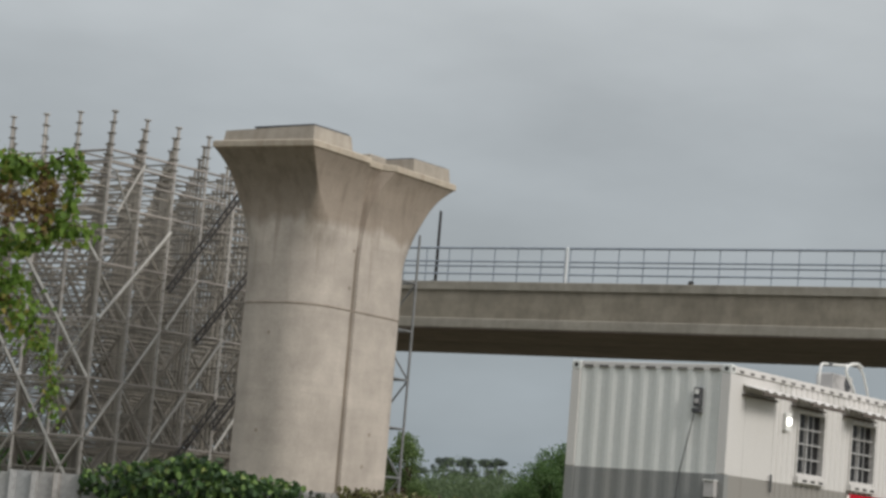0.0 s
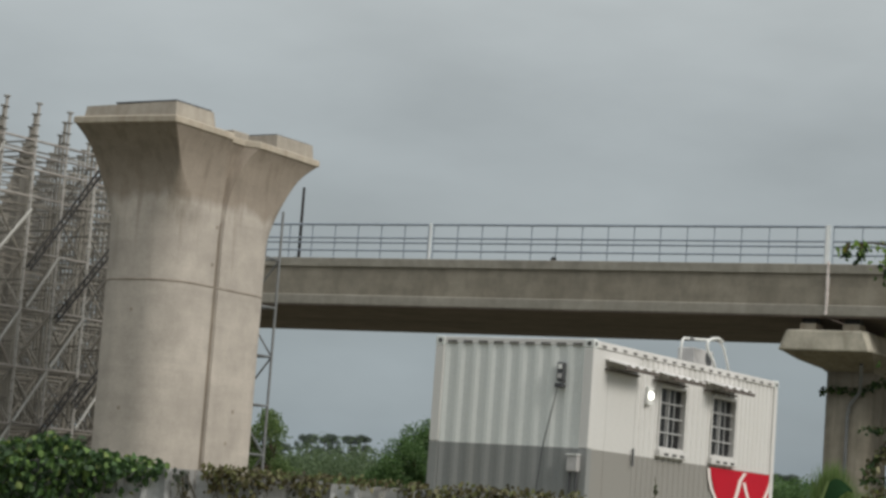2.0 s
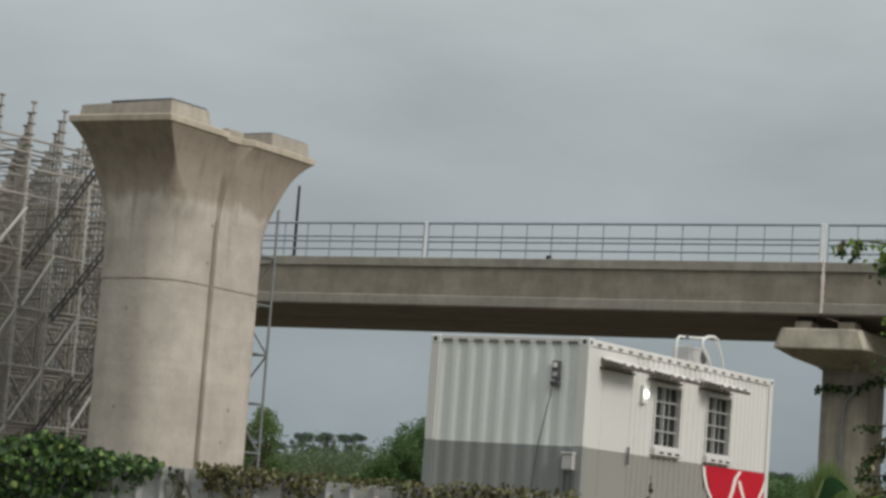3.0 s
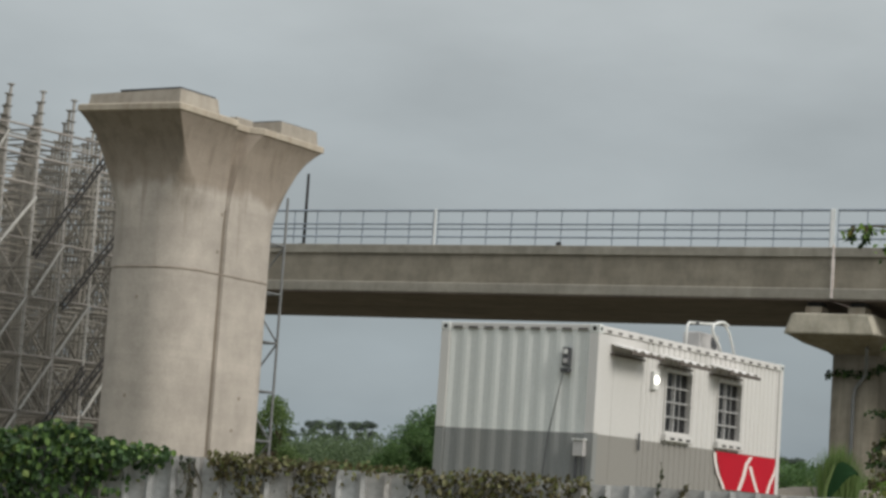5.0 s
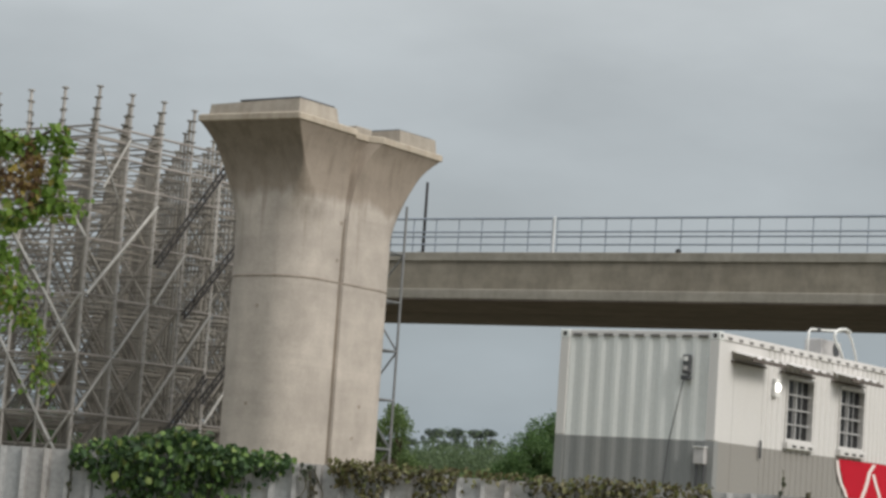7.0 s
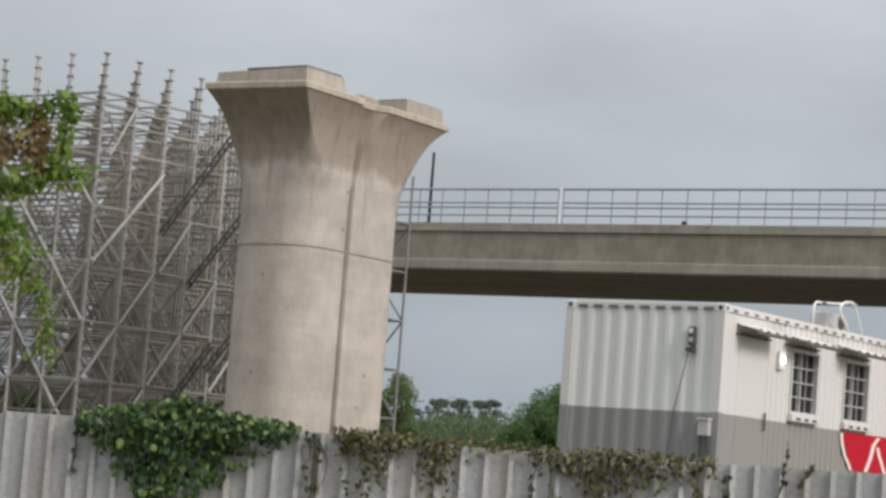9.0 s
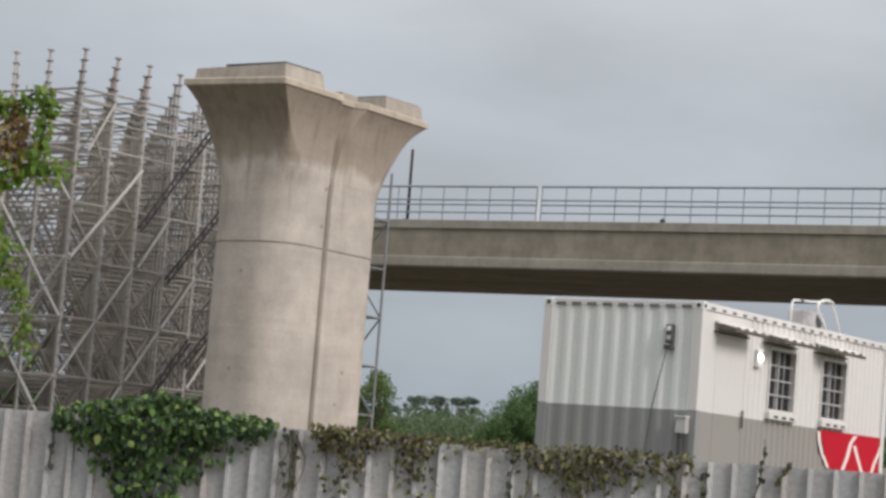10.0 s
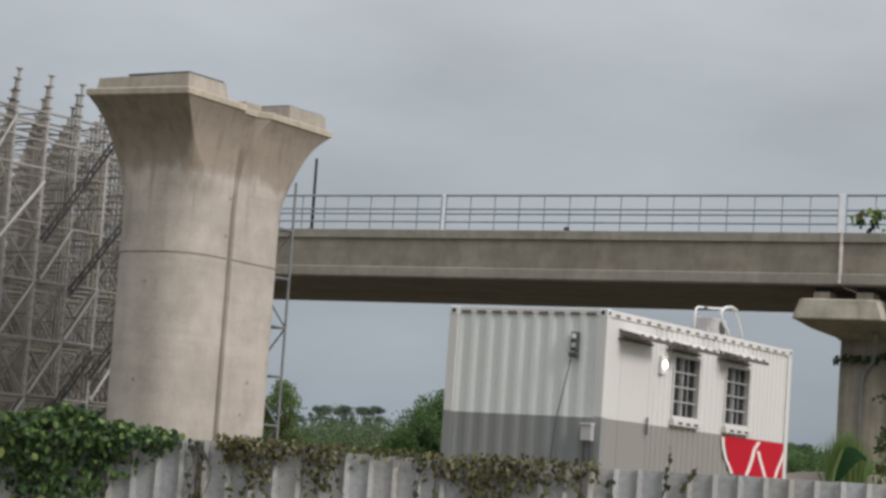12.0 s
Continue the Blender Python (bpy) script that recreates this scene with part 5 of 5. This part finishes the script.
# near trees reaching into view from both sides: trunk, limbs, hanging twigs
def reaching_tree(name, base, limbs, label, seed):
    """limbs: (points, leaf material, leaf size, leaves a metre, spread)."""
    r_ = random.Random(seed)
    t = thing(name, pose(*base), label, "tree")
    o = Vector(base)
    part("trunk", Shape().path([(0, 0, -0.3), (0.05, 0, 1.5), (-0.05, 0.05, 3.0), (0.05, 0, 4.6)], 0.15, 10, 0.06), M_BARK, t)
    for pts, mat, size, dens, spread in limbs:
        ps = [Vector(p) - o for p in pts]
        limb = part("limb", Shape().path(ps, 0.022, 7, 0.006), M_BARK, t)
        cs = []
        for a, b in zip(ps[:-1], ps[1:]):
            for q in range(int(dens * (b - a).length) + 1):
                k = r_.random()
                cs.append(a.lerp(b, k) + Vector((r_.gauss(0, spread), r_.gauss(0, spread), r_.gauss(0, spread) - spread * 0.4)))
        body = Shape()
        leaves(body, cs, size, r_, 0.9)
        part("foliage", body, mat, limb, kind="stuff")
    return t


Y = 22.0
reaching_tree("tree", (-7.0, 22.3, 0.9), [
    ([(-6.9, 22.2, 4.6), (-6.1, Y, 4.95), (-5.6, Y, 4.98), (-5.35, Y, 4.90)], L_BRANCH, 0.095, 210, 0.09),
    ([(-5.6, Y, 4.95), (-5.2, Y, 4.95), (-4.98, Y, 5.08), (-4.88, Y, 5.02), (-4.93, Y, 4.72), (-5.0, Y, 4.42)], L_BRANCH, 0.08, 240, 0.05),
    ([(-6.9, 22.2, 4.3), (-6.0, Y, 4.2), (-5.4, Y, 4.2), (-5.0, Y, 4.35), (-4.72, Y, 4.36)], L_BRANCH, 0.095, 250, 0.07),
    ([(-6.0, Y, 4.75), (-5.60, Y, 4.62), (-5.30, Y, 4.55), (-5.2, Y, 4.75)], L_DEAD, 0.075, 260, 0.10),
    ([(-5.25, Y, 4.90), (-5.15, Y, 4.60), (-5.18, Y, 4.35)], L_DEAD, 0.07, 260, 0.06),
    ([(-6.0, Y, 4.2), (-5.5, Y, 3.85), (-5.32, Y, 3.55), (-5.2, Y, 3.35)], L_BRANCH, 0.085, 380, 0.13),
    ([(-6.2, Y, 4.0), (-5.6, Y, 3.7), (-5.4, Y, 3.40)], L_DEAD, 0.065, 150, 0.09),
    ([(-5.2, Y, 3.35), (-5.02, Y, 3.15), (-4.95, Y, 2.85), (-4.90, Y, 2.5)], L_BRANCH, 0.055, 300, 0.06),
], "tree with bright green and withered brown leaves reaching over the fence", 81)
YR = 23.0
reaching_tree("tree", (6.2, 23.4, 1.1), [
    ([(6.2, 23.4, 4.6), (5.4, YR, 4.75), (4.9, YR, 4.75), (4.45, YR, 4.78), (4.14, YR, 4.70)], L_BRANCH, 0.06, 95, 0.035),
    ([(4.22, YR, 4.76), (4.20, YR, 4.62)], L_DARK, 0.055, 150, 0.02),
    ([(4.36, YR, 4.77), (4.34, YR, 4.60)], L_DARK, 0.055, 150, 0.02),
    ([(5.6, YR, 4.7), (5.0, YR, 4.68), (4.72, YR, 4.68), (4.60, YR, 4.66)], L_BRANCH, 0.06, 260, 0.07),
    ([(5.6, YR, 4.6), (5.0, YR, 4.60), (4.72, YR, 4.60), (4.62, YR, 4.50)], L_DARK, 0.065, 170, 0.05),
    ([(6.2, 23.4, 4.0), (5.4, YR, 3.95), (4.95, YR, 3.80), (4.80, YR, 3.45)], L_DARK, 0.075, 300, 0.10),
    ([(5.3, YR, 3.95), (4.85, YR, 4.02), (4.66, YR, 3.98)], L_BRANCH, 0.06, 150, 0.05),
    ([(6.2, 23.4, 3.0), (5.3, YR, 2.95), (4.85, YR, 2.93), (4.46, YR, 2.88)], L_DARK, 0.05, 150, 0.02),
    ([(5.3, YR, 2.95), (4.85, YR, 2.80), (4.70, YR, 2.76), (4.66, YR, 2.64), (4.54, YR, 2.53), (4.50, YR, 2.36)], L_DARK, 0.065, 110, 0.03),
    ([(4.75, YR, 2.72), (4.62, YR, 2.56), (4.58, YR, 2.46)], L_DRY, 0.07, 160, 0.04),
    ([(6.2, 23.4, 2.6), (5.3, YR, 2.5), (4.85, YR, 2.43), (4.55, YR, 2.38)], L_DARK, 0.06, 130, 0.03),
    ([(5.3, YR, 2.5), (4.85, YR, 2.28), (4.62, YR, 2.2), (4.50, YR, 2.15)], L_DRY, 0.065, 170, 0.07),
    ([(5.3, YR, 2.4), (4.9, YR, 2.24), (4.66, YR, 2.12)], L_BRANCH, 0.07, 170, 0.06),
    ([(5.3, YR, 2.6), (4.95, YR, 2.6), (4.80, YR, 2.56)], L_DRY, 0.07, 170, 0.05),
], "dark leafy tree reaching into view beside the old pier", 82)
# creeper on the old pier
cr = thing("creeper", BR @ pose(0.27, 1.70, -0.05), "dark green creeper strung across the old pier", "climbing plant")
body = Shape()
r = random.Random(5)
cs = [(-0.75 + 2.2 * k, -0.10 - r.uniform(0, 0.12), 6.42 + 0.30 * k + 0.10 * math.sin(k * 9) + r.gauss(0, 0.05)) for k in [r.random() for q in range(150)]]
leaves(body, cs, 0.16, r, 0.8, True)
part("foliage", body, L_DARK, cr, kind="stuff")
part("stem", Shape().path([(-0.8, -0.02, 6.4), (-0.2, -0.1, 6.5), (0.4, -0.1, 6.6), (1.4, -0.06, 6.75)], 0.015, 5), M_STEM, cr)
